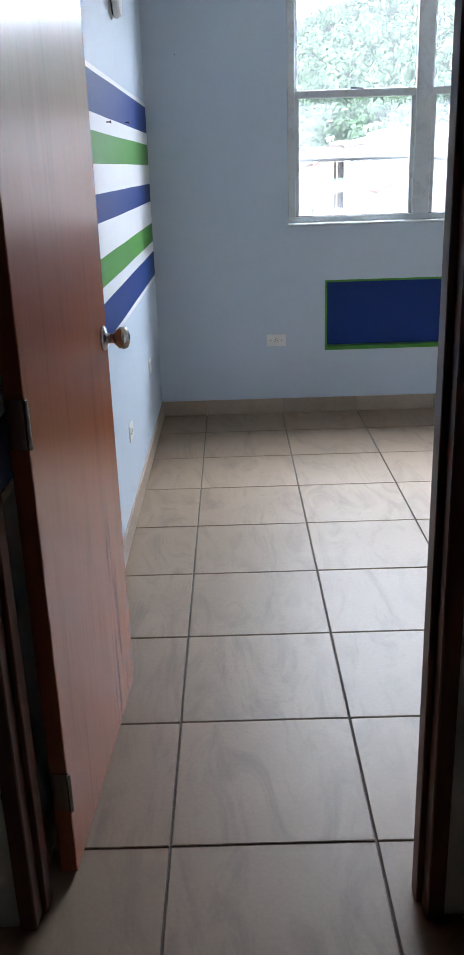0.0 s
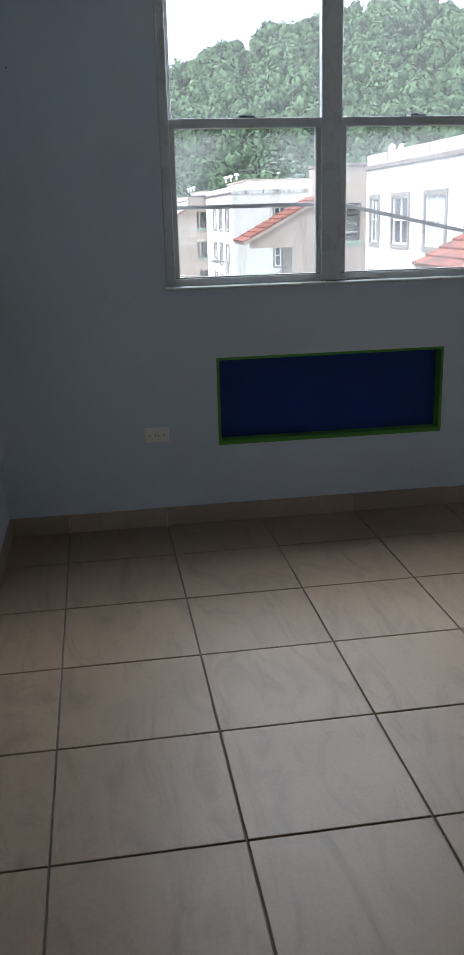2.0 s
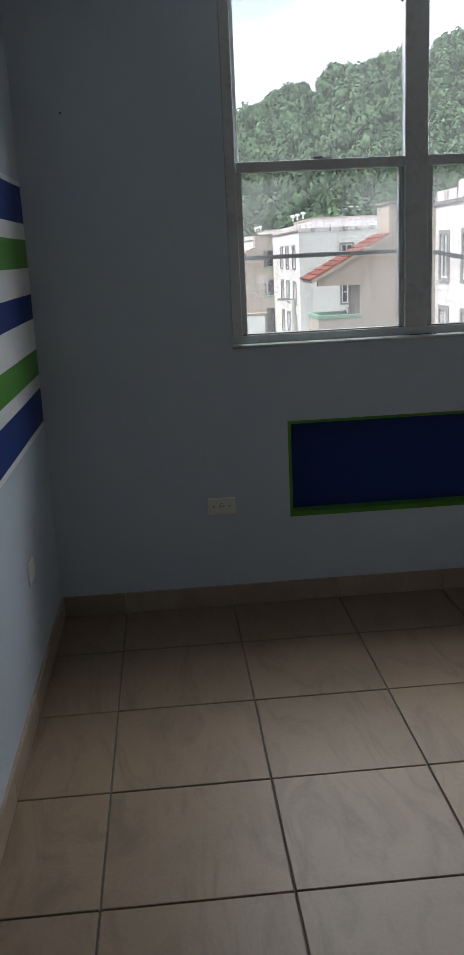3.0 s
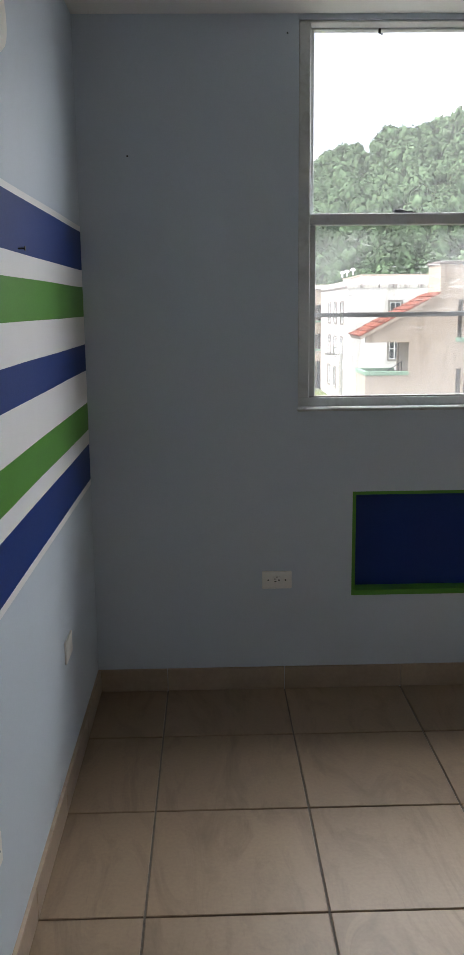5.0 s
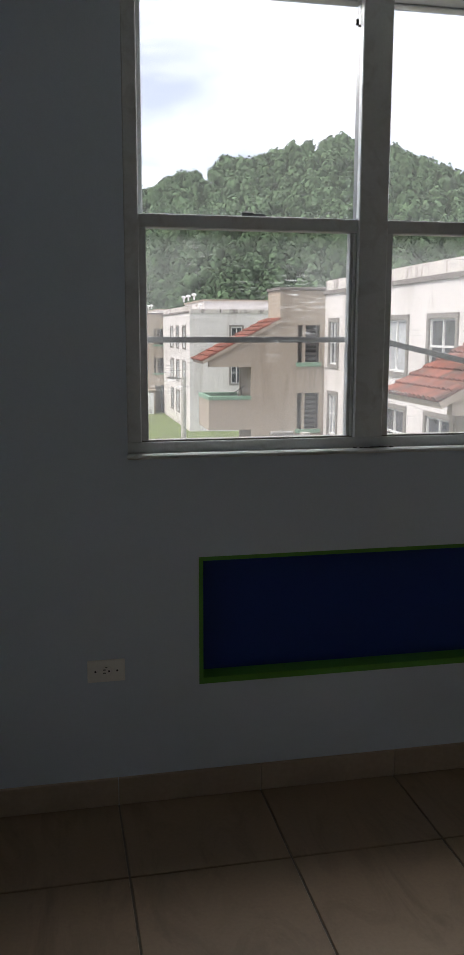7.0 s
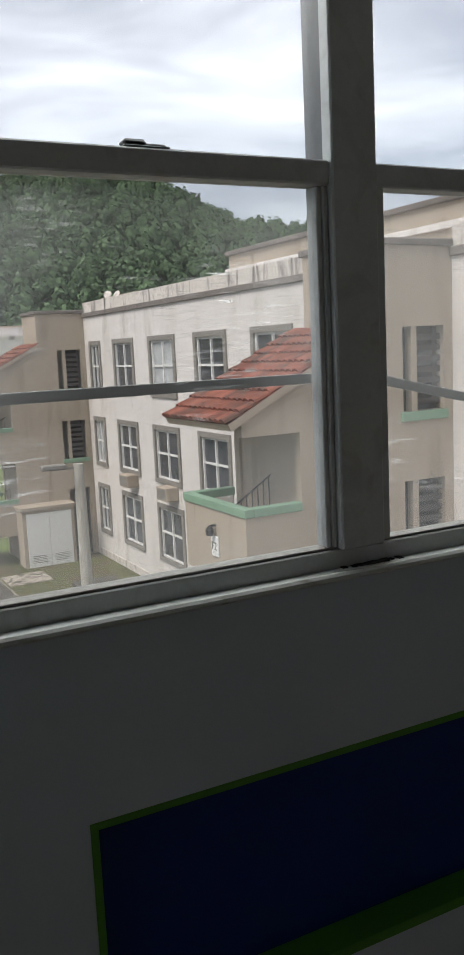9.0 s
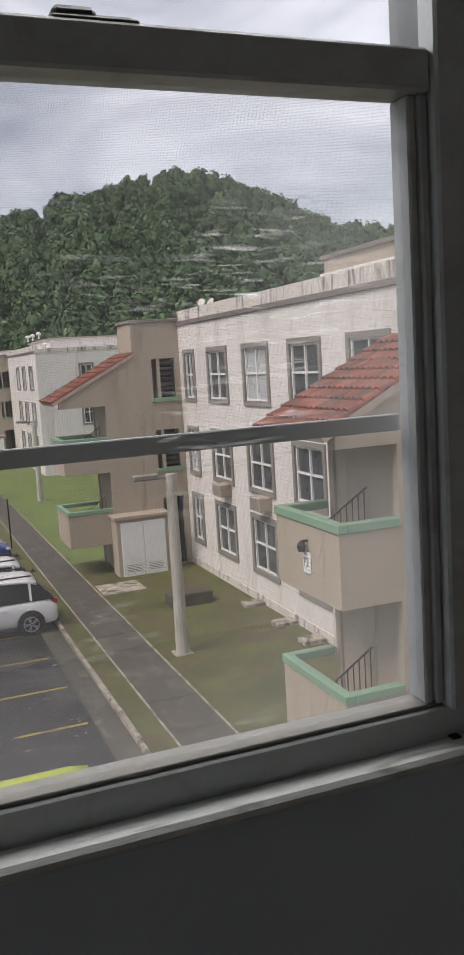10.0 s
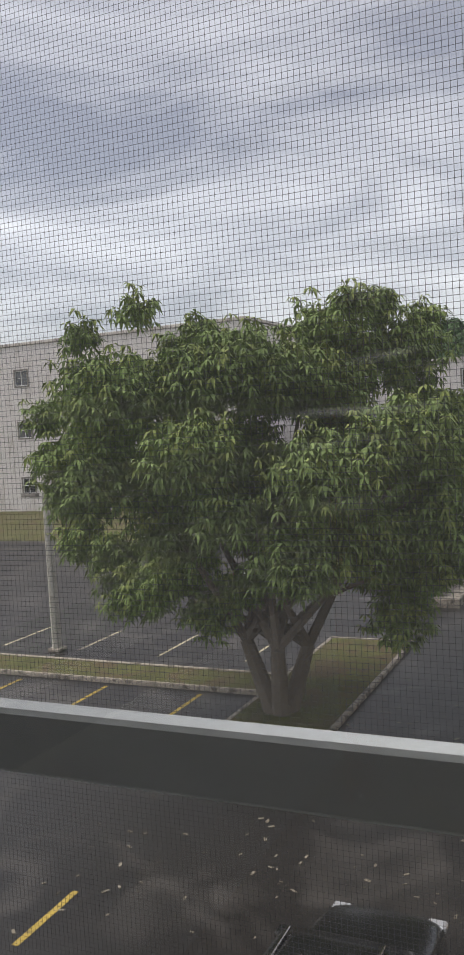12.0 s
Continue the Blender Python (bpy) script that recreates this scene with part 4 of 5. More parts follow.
tob = new("number_tmp", cu)
dg = bpy.context.evaluated_depsgraph_get()
num = new("number", bpy.data.meshes.new_from_object(tob.evaluated_get(dg)))
bpy.data.objects.remove(tob)
num.data.materials.append(M_TRIM)
num.matrix_basis = pose(6.612, 11.48, -1.775, 90, 0, -90)
num.parent = sign
lant = thing("wall_lantern", "small dark wall lantern over the house number", "lantern", loc=(6.64, 11.48, -1.52))
part("bracket", B(-0.1, 0.02, -0.02, 0.02, 0.08, 0.12), M_DARKMETAL, lant)
part("shade", lathe([(0.06, 0), (0.08, 0.1), (0.02, 0.17)], 8, pose(-0.1, 0, -0.06)), M_DARKMETAL, lant)


def block_far(yo, label):
    """The same kind of block, further up the street, from its end wall at yo."""
    b = thing("apartment_building", label, "building", "apartment blocks")
    cols = [(yo + 2.0, yo + 3.4), (yo + 5.6, yo + 7.0), (yo + 9.0, yo + 10.4)]
    long_wall(b, yo + 0.25, yo + 15.6, cols, X=10.7)
    stair_block(b, yo + 15.6, False)
    ew = [(13.9, 14.75, z0, z1) for z0, z1 in zip(FL, FH)]
    part("end_wall", slab("y", yo, yo + 0.25, 10.7, 26, G - 0.1, 2.85, ew), M_STUCCO, b, "white stucco end wall")
    part("end_parapet", B(10.7, 26, yo - 0.03, yo + 0.25, 2.85, 3.15), M_STAINED, b)
    for a, c, z0, z1 in ew:
        house_window(b, "y", yo, a, c, z0, z1)
    part("core", B(10.95, 26, yo + 0.25, yo + 17.6, G, 2.85), M_STUCCO, b)
    part("penthouse", B(12.5, 20, yo + 4, yo + 14, 2.85, 3.9), M_STUCCO, b)
    part("penthouse_cap", B(12.4, 20.1, yo + 3.9, yo + 14.1, 3.9, 4.02), M_BEIGE, b)
    for y in (2.0, 4.5, 7.5, 10.0):
        vent(b, 11.8, yo + y, 3.1 if y < 4 else 4.0)
    dish(b, 11.5, yo + 1.2, 3.1, -40)
    return b


block_far(63, "white and beige stucco apartment block beyond the lawn")
block_far(93, "distant white and beige stucco apartment block")
block_far(124, "far white and beige stucco apartment block")


def plain_block(name, x0, x1, y0, y1, z1, wins, label, roof=None):
    """A cream block whose front faces the viewer; wins are (x, z) lower corners."""
    b = thing(name, label, "building")
    holes = [(x, x + 1.5, z, z + 1.5) for x, z in wins]
    part("front_wall", slab("y", y0, y0 + 0.3, x0, x1, G - 0.1, z1, holes), M_STUCCO, b)
    part("body", B(x0, x1, y0 + 0.3, y1, G, z1 - 0.05), M_STUCCO, b)
    part("cornice", B(x0 - 0.15, x1 + 0.15, y0 - 0.15, y1, z1, z1 + 0.28, bevel=0.03), M_STAINED, b)
    for x, z in wins:
        house_window(b, "y", y0, x, x + 1.5, z, z + 1.5)
    return b


plain_block("apartment_building", -9, 2.0, 112, 126, 4.3, [(-1.2, 0.9), (-1.2, -1.6), (-1.2, -4.2), (-4.6, -1.6), (-7, -4.2)], "cream three-storey block closing the end of the lane")
tb = thing("house", "beige house with a red metal roof behind the trees", "house")
part("wall", B(-13.5, -5, 113, 122, G, 5.0), M_BEIGE, tb)
bm = bmesh.new()
for a in ((-13.9, 112.6, 5.0), (-4.6, 112.6, 5.0), (-4.6, 117, 6.9), (-13.9, 117, 6.9), (-13.9, 122, 5.0), (-4.6, 122, 5.0)):
    bm.verts.new(a)
bm.verts.ensure_lookup_table()
v = bm.verts
bm.faces.new((v[0], v[1], v[2], v[3]))
bm.faces.new((v[3], v[2], v[5], v[4]))
bm.faces.new((v[0], v[3], v[4]))
bm.faces.new((v[1], v[5], v[2]))
bm.faces.new((v[0], v[4], v[5], v[1]))
part("roof", bm, M_CLAY, tb, "red roof")
for x in (-12, -7):
    house_window(tb, "y", 113, x, x + 1.1, 3.0, 4.0)
part("water_tank", B(-4.6, -3.4, 114, 116, 4.3, 5.6, bevel=0.1), M_STUCCO, tb)
plain_block("apartment_building", -86, -30, 70, 84, 10.4, [(x, z) for x in (-62, -55.5, -49, -42.5, -36) for z in (-4.4, 1.2, 6.4)], "cream three-storey block across the car park")
plain_block("apartment_building", -26, -9.5, 84, 96, 6.0, [(x, z) for x in (-24, -19, -14) for z in (-3.6, 0.4, 3.6)], "white block behind the tree")


# ---- street furniture ----
def light_pole(x, y, z, label="slender pale concrete light pole"):
    p = thing("light_pole", label, "light pole", "light poles", loc=(x, y, G))
    h = z - G
    part("post", lathe([(0.18, 0), (0.135, h)], 12), M_POLE, p)
    part("foot", B(-0.25, 0.25, -0.25, 0.25, 0, 0.12, bevel=0.02), M_KERB, p)
    part("arm", B(-0.7, 0.1, -0.03, 0.03, h - 0.12, h - 0.06), M_TRIM, p)
    part("lamp_head", B(-1.0, -0.35, -0.12, 0.12, h - 0.1, h + 0.04, bevel=0.03), M_TRIM, p)


light_pole(7.2, 20.5, -1.3)
light_pole(8.35, 50.8, -1.3)
light_pole(-18.0, 24.5, -0.6)
sp = thing("sign_post", "thin dark metal post on the verge", "post", loc=(4.95, 37.6, G))
part("post", lathe([(0.03, 0), (0.03, 2.3)], 8), M_DARKMETAL, sp)
cone = thing("traffic_cone", "orange traffic cone with a grey top on the asphalt", "traffic cone", loc=(1.78, 9.82, G + 0.10))
part("foot", B(-0.18, 0.18, -0.18, 0.18, 0, 0.03, bevel=0.005), M_CONE, cone)
part("cone_body", lathe([(0.17, 0.03), (0.11, 0.5), (0.07, 0.66), (0.04, 0.7)], 16), M_CONE, cone)
part("collar", lathe([(0.122, 0.46), (0.103, 0.56)], 16), M_KERB, cone, "pale grey collar")
tr = tagged(part("concrete_cover", B(6.7, 8.2, 27.4, 28.8, G + 0.05, G + 0.13, bevel=0.02), M_KERB), "square concrete cover slab in the lawn", "cover slab")
tr2 = tagged(part("concrete_bench", B(8.2, 9.6, 24.6, 25.3, G + 0.08, G + 0.5, bevel=0.03), M_CONC), "low dark concrete block on the lawn", "block")
for y in (19.2, 21.0, 23.3):
    tagged(part("splash_block", B(10.2, 10.85, y, y + 0.5, G + 0.08, G + 0.22, bevel=0.02), M_KERB), "small concrete splash block by the wall", "splash block", "splash blocks")
tagged(part("concrete_slab", B(6.75, 7.9, 9.6, 13.2, G + 0.07, G + 0.13, bevel=0.02), M_KERB), "pale stained concrete slab beside the walk", "slab")


# ---- cars ----
def loft(rings, cap=True):
    bm = bmesh.new()
    vs = [[bm.verts.new(p) for p in r] for r in rings]
    n = len(rings[0])
    for a, b in zip(vs, vs[1:]):
        for i in range(n):
            j = (i + 1) % n
            bm.faces.new((a[i], a[j], b[j], b[i]))
    if cap:
        bm.faces.new(vs[0])
        bm.faces.new(vs[-1][::-1])
    return bm


def car(name, label, L, W, HT, mat, loc, rz, style="suv", roofmat=None, rails=False):
    """A car that points along local +x; its base stands at z = 0."""
    c = thing(name, label, "car", "parked cars", loc=loc, rz=rz)
    hw = W / 2
    zb = HT * {"box": 0.655, "sedan": 0.63}.get(style, 0.62)      # belt line
    zh = HT * (0.63 if style == "box" else 0.60)        # bonnet
    x = lambda f: (f - 0.5) * L
    st = [(0.0, 0.30, zb * 0.80, 0.80), (0.015, 0.22, zb * 0.97, 0.90), (0.06, 0.2, zb, 0.97), (0.2, 0.2, zb, 1.0), (0.5, 0.2, zb * 0.98, 1.0),
          (0.70, 0.2, zb * 0.97, 1.0), (0.80, 0.2, zh * 0.97, 0.99), (0.93, 0.21, zh * 0.89, 0.95), (0.985, 0.24, zh * 0.80, 0.84), (1.0, 0.3, zh * 0.66, 0.74)]
    rings = []
    for f, z0, zt, k in st:
        w = hw * k
        half = [(-0.82 * w, z0), (-0.97 * w, z0 + 0.1), (-w, z0 + (zt - z0) * 0.45), (-0.985 * w, z0 + (zt - z0) * 0.72), (-0.93 * w, zt - 0.05), (-0.80 * w, zt), (-0.4 * w, zt + 0.025)]
        rings.append([(x(f), y, z) for y, z in half] + [(x(f), -y, z) for y, z in half[::-1]])
    body = part("body", loft(rings), mat, c, smooth=True)
    md = body.modifiers.new("soft", "SUBSURF")
    md.levels, md.render_levels = 2, 2
    if style == "sedan":
        cab = [(0.14, 0.0), (0.30, 0.86), (0.42, 1.0), (0.55, 0.98), (0.76, 0.0)]
    elif style == "box":
        cab = [(0.005, 0.0), (0.035, 0.9), (0.10, 1.0), (0.52, 0.99), (0.60, 0.90), (0.76, 0.0)]
    else:
        cab = [(0.02, 0.0), (0.125, 0.80), (0.20, 0.92), (0.40, 1.0), (0.50, 0.98), (0.56, 0.88), (0.745, 0.0)]
    zr = HT
    rings, tops = [], []
    for f, k in cab:
        z = zb - 0.03 + (zr - zb + 0.03) * k
        wb, wr = hw * 0.92, hw * (0.92 - {"box": 0.07, "sedan": 0.17}.get(style, 0.13) * k)
        half = [(-wb, zb - 0.04), (-wr, max(zb - 0.03, z - 0.07)), (-wr * 0.88, z), (-wr * 0.4, z + 0.02)]
        rings.append([(x(f), y, q) for y, q in half] + [(x(f), -y, q) for y, q in half[::-1]])
        if k > 0.78:
            sk = 0.11 if style == "box" else 0.085
            half = [(-wr * (1.0 + 0.2 * sk), z - sk), (-wr * 0.95, z - 0.008), (-wr * 0.86, z + 0.012), (-wr * 0.4, z + 0.032)]
            tops.append([(x(f), y, q) for y, q in half] + [(x(f), -y, q) for y, q in half[::-1]])
    part("window_band", loft(rings), M_CARGLASS, c, "dark tinted car windows", smooth=False)
    roof = part("roof", loft(tops), roofmat or mat, c, smooth=True)
    if rails:
        for s in (-1, 1):
            part("roof_rail", B(x(0.15), x(0.52), s * hw * 0.62 - 0.02, s * hw * 0.62 + 0.02, zr + 0.012, zr + 0.06, bevel=0.012), M_STEEL if rails == "chrome" else M_BLACKPL, roof)
    if style == "box":
        for s in (-1, 1):
            bm = bmesh.new()
            for f, z in ((0.012, zb - 0.05), (0.23, zb - 0.05), (0.012, zb + 0.33), (0.05, zb + 0.34)):
                for q in (0.965, 0.86):
                    bm.verts.new((x(f), s * hw * (q - 0.03 * (z > zb)), z))
            bmesh.ops.convex_hull(bm, input=bm.verts)
            part("rear_quarter", bm, mat, c)
    if style != "box":
        for f0, f1 in ((0.40, 0.385), (0.165, 0.13)):
            for s in (-1, 1):
                bm = bmesh.new()
                for dx in (0, 0.07):
                    for dy in (0, 0.02):
                        bm.verts.new((x(f0) + dx, s * (hw * 0.925 - dy), zb - 0.03))
                        bm.verts.new((x(f0) + dx, s * (hw * 0.80 - dy), zr - 0.07))
                bmesh.ops.convex_hull(bm, input=bm.verts)
                part("pillar", bm, mat if f0 < 0.3 else M_BLACKPL, c)
    part("antenna_fin", lathe([(0.05, 0), (0.03, 0.04), (0.005, 0.09)], 8, pose(x(0.12), 0, zr + 0.01) @ Matrix.Diagonal((1.8, 0.5, 1.2, 1))), M_BLACKPL, c)
    wr = 0.335 if style != "box" else 0.32
    for f in ((0.136, 0.793) if style == "box" else (0.185, 0.805)):
        for s in (-1, 1):
            arch = part("wheel_arch", lathe([(wr + 0.075, -0.02), (wr + 0.075, 0.118), (wr + 0.05, 0.128)], 28, pose(x(f), s * (hw - 0.115), wr + 0.01, -90 * s, 0, 0)), M_BLACKPL, c, "black wheel arch lining")
            w = part("wheel", lathe([(0.05, -0.1), (0.06, 0.1), (0.02, 0.11)], 10, pose(x(f), s * (hw - 0.115), wr, -90 * s, 0, 0)), M_RIM, c)
            part("tyre", lathe([(wr * 0.7, -0.1), (wr * 0.97, -0.09), (wr, -0.05), (wr, 0.09), (wr * 0.96, 0.13), (wr * 0.70, 0.136)], 28, pose(x(f), s * (hw - 0.115), wr, -90 * s, 0, 0)), M_TYRE, w)
            bm = lathe([(wr * 0.70, 0.137), (wr * 0.68, 0.147), (wr * 0.62, 0.139)], 28, caps=False)
            for q in range(5):
                for dd in (-9, 9):
                    box(bm, 0.02, wr * 0.66, -0.016, 0.016, 0.139, 0.152, m=pose(0, 0, 0, 0, 0, 72 * q + dd))
            bmesh.ops.transform(bm, matrix=pose(x(f), s * (hw - 0.115), wr, -90 * s, 0, 0), verts=bm.verts)
            part("rim", bm, M_RIM, w, "five-spoke alloy rim")
    for s in (-1, 1):
        part("head_lamp", B(x(0.945), x(0.985), s * hw * 0.72 - 0.16, s * hw * 0.72 + 0.11, zh * 0.70, zh * 0.82, bevel=0.03), M_LAMPCLR, c, "clear head lamp")
        if style == "box":
            part("tail_lamp", B(x(0.006), x(0.042), s * hw * 0.87 - 0.05, s * hw * 0.87 + 0.05, zb * 0.80, zr * 0.87, bevel=0.02), M_LAMPRED, c, "tall red tail lamp")
        else:
            part("tail_lamp", B(x(0.003), x(0.05), s * hw * 0.78 - 0.12, s * hw * 0.78 + 0.09, zb * 0.80, zb * 0.95, bevel=0.02), M_LAMPRED, c, "red tail lamp")
        part("wing_mirror", B(x(0.655), x(0.70), s * (hw + 0.06) - 0.09, s * (hw + 0.06) + 0.09, zb + 0.0, zb + 0.14, bevel=0.03), M_BLACKPL if style == "box" else mat, c)
        part("sill_trim", B(x(0.27), x(0.72), s * (hw - 0.02) - 0.03, s * (hw - 0.02) + 0.03, 0.19, 0.3, bevel=0.02), M_BLACKPL, c)
        for f in (0.33, 0.52):
            part("door_handle", B(x(f), x(f) + 0.16, s * (hw - 0.008) - 0.015, s * (hw - 0.008) + 0.015, zb * 0.80, zb * 0.83, bevel=0.006), mat, c)
    part("front_bumper", B(x(0.955), x(0.996), -hw * 0.62, hw * 0.62, 0.22, 0.48, bevel=0.04), M_BLACKPL, c)
    part("rear_bumper", B(x(0.0) - 0.01, x(0.03), -hw * 0.72, hw * 0.72, 0.22, 0.42, bevel=0.03), M_BLACKPL, c)
    part("number_plate", B(x(0.0) - 0.014, x(0.0), -0.16, 0.16, zb * 0.62, zb * 0.62 + 0.15), M_METALBOX, c)
    return c


P_LIME = paint("acid_yellow_green_car_paint", (0.42, 0.50, 0.02))
P_WHITE = paint("white_car_paint", (0.72, 0.73, 0.74))
P_BLUE = paint("deep_blue_car_paint", (0.02, 0.045, 0.20), 0.3)
P_GREY = paint("silver_grey_car_paint", (0.30, 0.31, 0.31), 0.5)
P_SAND = paint("pale_champagne_car_paint", (0.46, 0.43, 0.37), 0.3)
P_BLACK = paint("black_car_paint", (0.012, 0.013, 0.014))
P_BLUE2 = paint("bright_blue_car_paint", (0.02, 0.10, 0.28), 0.2)
car("hatchback", "acid yellow-green boxy hatchback with black windows, parked in a bay", 3.82, 1.78, 1.51, P_LIME, (2.615, 11.68, G), 0, "box")
car("suv", "white SUV with black roof rails, parked nose out", 4.6, 1.86, 1.68, P_WHITE, (2.42, 25.55, G), 180, "suv", rails=True)
car("suv", "white SUV parked beside another white one", 4.6, 1.86, 1.66, P_WHITE, (2.3, 28.2, G), 180, "suv", rails=True)
car("sedan", "deep blue saloon car parked nose in", 4.6, 1.78, 1.43, P_BLUE, (2.35, 35.6, G), 0, "sedan")
car("suv", "silver-grey SUV parked nose out", 4.5, 1.84, 1.68, P_GREY, (2.2, 46.2, G), 180, "suv")
car("suv", "pale champagne SUV with roof rails parked nose out", 4.6, 1.84, 1.75, P_SAND, (2.1, 51.2, G), 180, "suv", rails=True)
car("suv", "white SUV parked far up the lane", 4.6, 1.84, 1.68, P_WHITE, (2.5, 90.2, G), 180, "suv")
car("pickup", "bright blue car far up the lane", 4.9, 1.9, 1.75, P_BLUE2, (1.0, 96.0, G), 180, "suv")
car("suv", "black SUV with chrome roof rails standing in the lane", 4.7, 1.86, 1.66, P_BLACK, (-2.45, 8.85, G), 90, "suv", rails="chrome")
car("sedan", "silver saloon car half hidden behind the tree", 4.5, 1.78, 1.45, P_GREY, (-14.5, 37.0, G), 70, "sedan")
car("sedan", "white saloon car behind the tree", 4.5, 1.78, 1.45, P_WHITE, (-10.8, 46.0, G), 20, "sedan")
car("sedan", "white car across the car park behind the leaves", 4.5, 1.78, 1.45, P_WHITE, (-23.6, 45.5, G), 80, "sedan")


wl_ = thing("wall_lamp", "small lit round lamp on the far block", "lamp", loc=(-2.73, 111.85, 1.9))
M_GLOW = bpy.data.materials.new("lit_lamp")
M_GLOW.use_nodes = True
M_GLOW.node_tree.nodes["Principled BSDF"].inputs["Emission Color"].default_value = (1, 0.86, 0.62, 1)
M_GLOW.node_tree.nodes["Principled BSDF"].inputs["Emission Strength"].default_value = 6.0
part("lamp_globe", lathe([(0.1, -0.4), (0.42, -0.2), (0.46, 0.0), (0.42, 0.2), (0.1, 0.4)], 16), M_GLOW, wl_, smooth=True)
part("lamp_arm", B(-0.06, 0.06, -0.05, 0.3, -0.06, 0.06), M_TRIM, wl_)

# ---- trees ----
def leaf_cloud(rnd, blobs, n, leaf, droop=0.5):
    """Whorls of drooping leaflets spread through a set of (x, y, z, r) clumps."""
    vs, fs = [], []
    tot = sum(b[3] ** 2 for b in blobs)
    for bx, by, bz, br in blobs:
        for _ in range(int(n * br * br / tot)):
            d = Vector((rnd.gauss(0, 1), rnd.gauss(0, 1), rnd.gauss(0, 1))).normalized()
            q = Vector((bx, by, bz)) + Vector((d.x, d.y, d.z * 0.8)) * br * rnd.uniform(0.3, 1.12)
            k = rnd.randint(6, 9)
            a0 = rnd.uniform(0, 6.28)
            tilt = rnd.uniform(-0.9, 0.9)
            for i in range(k):
                a = a0 + 6.283 * i / k
                ln = leaf * rnd.uniform(0.7, 1.25)
                w = ln * 0.14
                dn = -droop * rnd.uniform(0.4, 1.5) + tilt * math.sin(a)
                dr = Vector((math.cos(a), math.sin(a), dn)).normalized()
                sd = dr.cross(Vector((0, 0, 1))).normalized() * w
                mid = q + dr * ln * 0.5 + Vector((0, 0, 0.03))
                tip = q + dr * ln + Vector((0, 0, -ln * 0.22))
                b = len(vs)
                vs.extend((q[:], (mid + sd)[:], tip[:], (mid - sd)[:]))
                fs.append((b, b + 1, b + 2, b + 3))
    return vs, fs


def mesh_part(name, vs, fs, mat, parent, label="", kind=""):
    me = bpy.data.meshes.new(name)
    me.from_pydata(vs, [], fs)
    me.materials.append(mat)
    o = new(name, me)
    o.parent = parent
    return tagged(o, label, kind=kind)


def limb(bm, a, b, r0, r1, n=8):
    a, b = Vector(a), Vector(b)
    d = (b - a)
    m = Matrix.Translation(a) @ d.to_track_quat("Z", "Y").to_matrix().to_4x4()
    cyl(bm, r0, r1, d.length, m, n)


def tree(label, x, y, blobs, n, leaf, trunk, seed):
    rnd = random.Random(seed)
    t = thing("tree", label, "tree", "trees", loc=(x, y, G))
    bm = bmesh.new()
    for i in range(trunk):
        a = 6.28 * i / trunk + 0.4
        base = Vector((0.18 * math.cos(a), 0.18 * math.sin(a), 0))
        mid = Vector((0.8 * math.cos(a), 0.8 * math.sin(a), 1.9 + rnd.uniform(-0.2, 0.3)))
        limb(bm, base, mid, 0.26, 0.17)
        for _ in range(4):
            bl = rnd.choice(blobs)
            end = Vector((bl[0] * 0.75, bl[1] * 0.75, bl[2]))
            k = mid.lerp(end, 0.5) + Vector((rnd.uniform(-0.4, 0.4), rnd.uniform(-0.4, 0.4), rnd.uniform(0, 0.5)))
            limb(bm, mid, k, 0.14, 0.08, 6)
            limb(bm, k, end, 0.08, 0.025, 6)
    part("trunk", bm, M_BARK, t, "grey forked trunk and limbs")
    vs, fs = leaf_cloud(rnd, blobs, n, leaf)
    mesh_part("crown", vs, fs, M_LEAF, t, "dense crown of drooping dark green leaves", "stuff")
    vs, fs = leaf_cloud(rnd, [(b[0], b[1], b[2] + 0.15, b[3] * 1.06) for b in blobs], n // 4, leaf)
    mesh_part("young_leaves", vs, fs, M_LEAF2, t, "paler young leaves", "stuff")
    return t


rtree = random.Random(21)
blobs = []
for i in range(74):
    a, rad = rtree.uniform(0, 6.283), 6.2 * math.sqrt(rtree.random())
    r = rtree.uniform(0.7, 1.35)
    top = 10.0 - 0.055 * rad * rad
    low = 3.6 if rad > 2.5 else 5.0
    blobs.append((rad * math.cos(a), rad * math.sin(a) * 0.8, rtree.uniform(low, top), r))
for i in range(11):
    a = rtree.uniform(0, 6.283)
    blobs.append((6.3 * math.cos(a), 4.6 * math.sin(a), rtree.uniform(2.4, 4.2), rtree.uniform(0.6, 1.1)))
blobs = [b for b in blobs if not (b[0] < -3.2 and b[2] < 5.8) and not (b[0] > 4.6 and b[2] < 4.6) and not (b[2] < 4.4 and abs(b[0]) < 3.6)]
for i in range(8):
    a, rad = rtree.uniform(0, 6.283), rtree.uniform(1, 5)
    blobs.append((rad * math.cos(a), rad * math.sin(a), rtree.uniform(9.9, 10.7), 0.5))
blobs += [(-2.9, -1.3, 3.6, 0.85), (-2.1, -1.0, 4.0, 0.9), (-0.6, -0.9, 3.6, 0.7), (3.1, 1.4, 3.0, 0.65), (2.6, 1.0, 3.8, 0.9), (1.2, -1.6, 4.2, 0.8)]
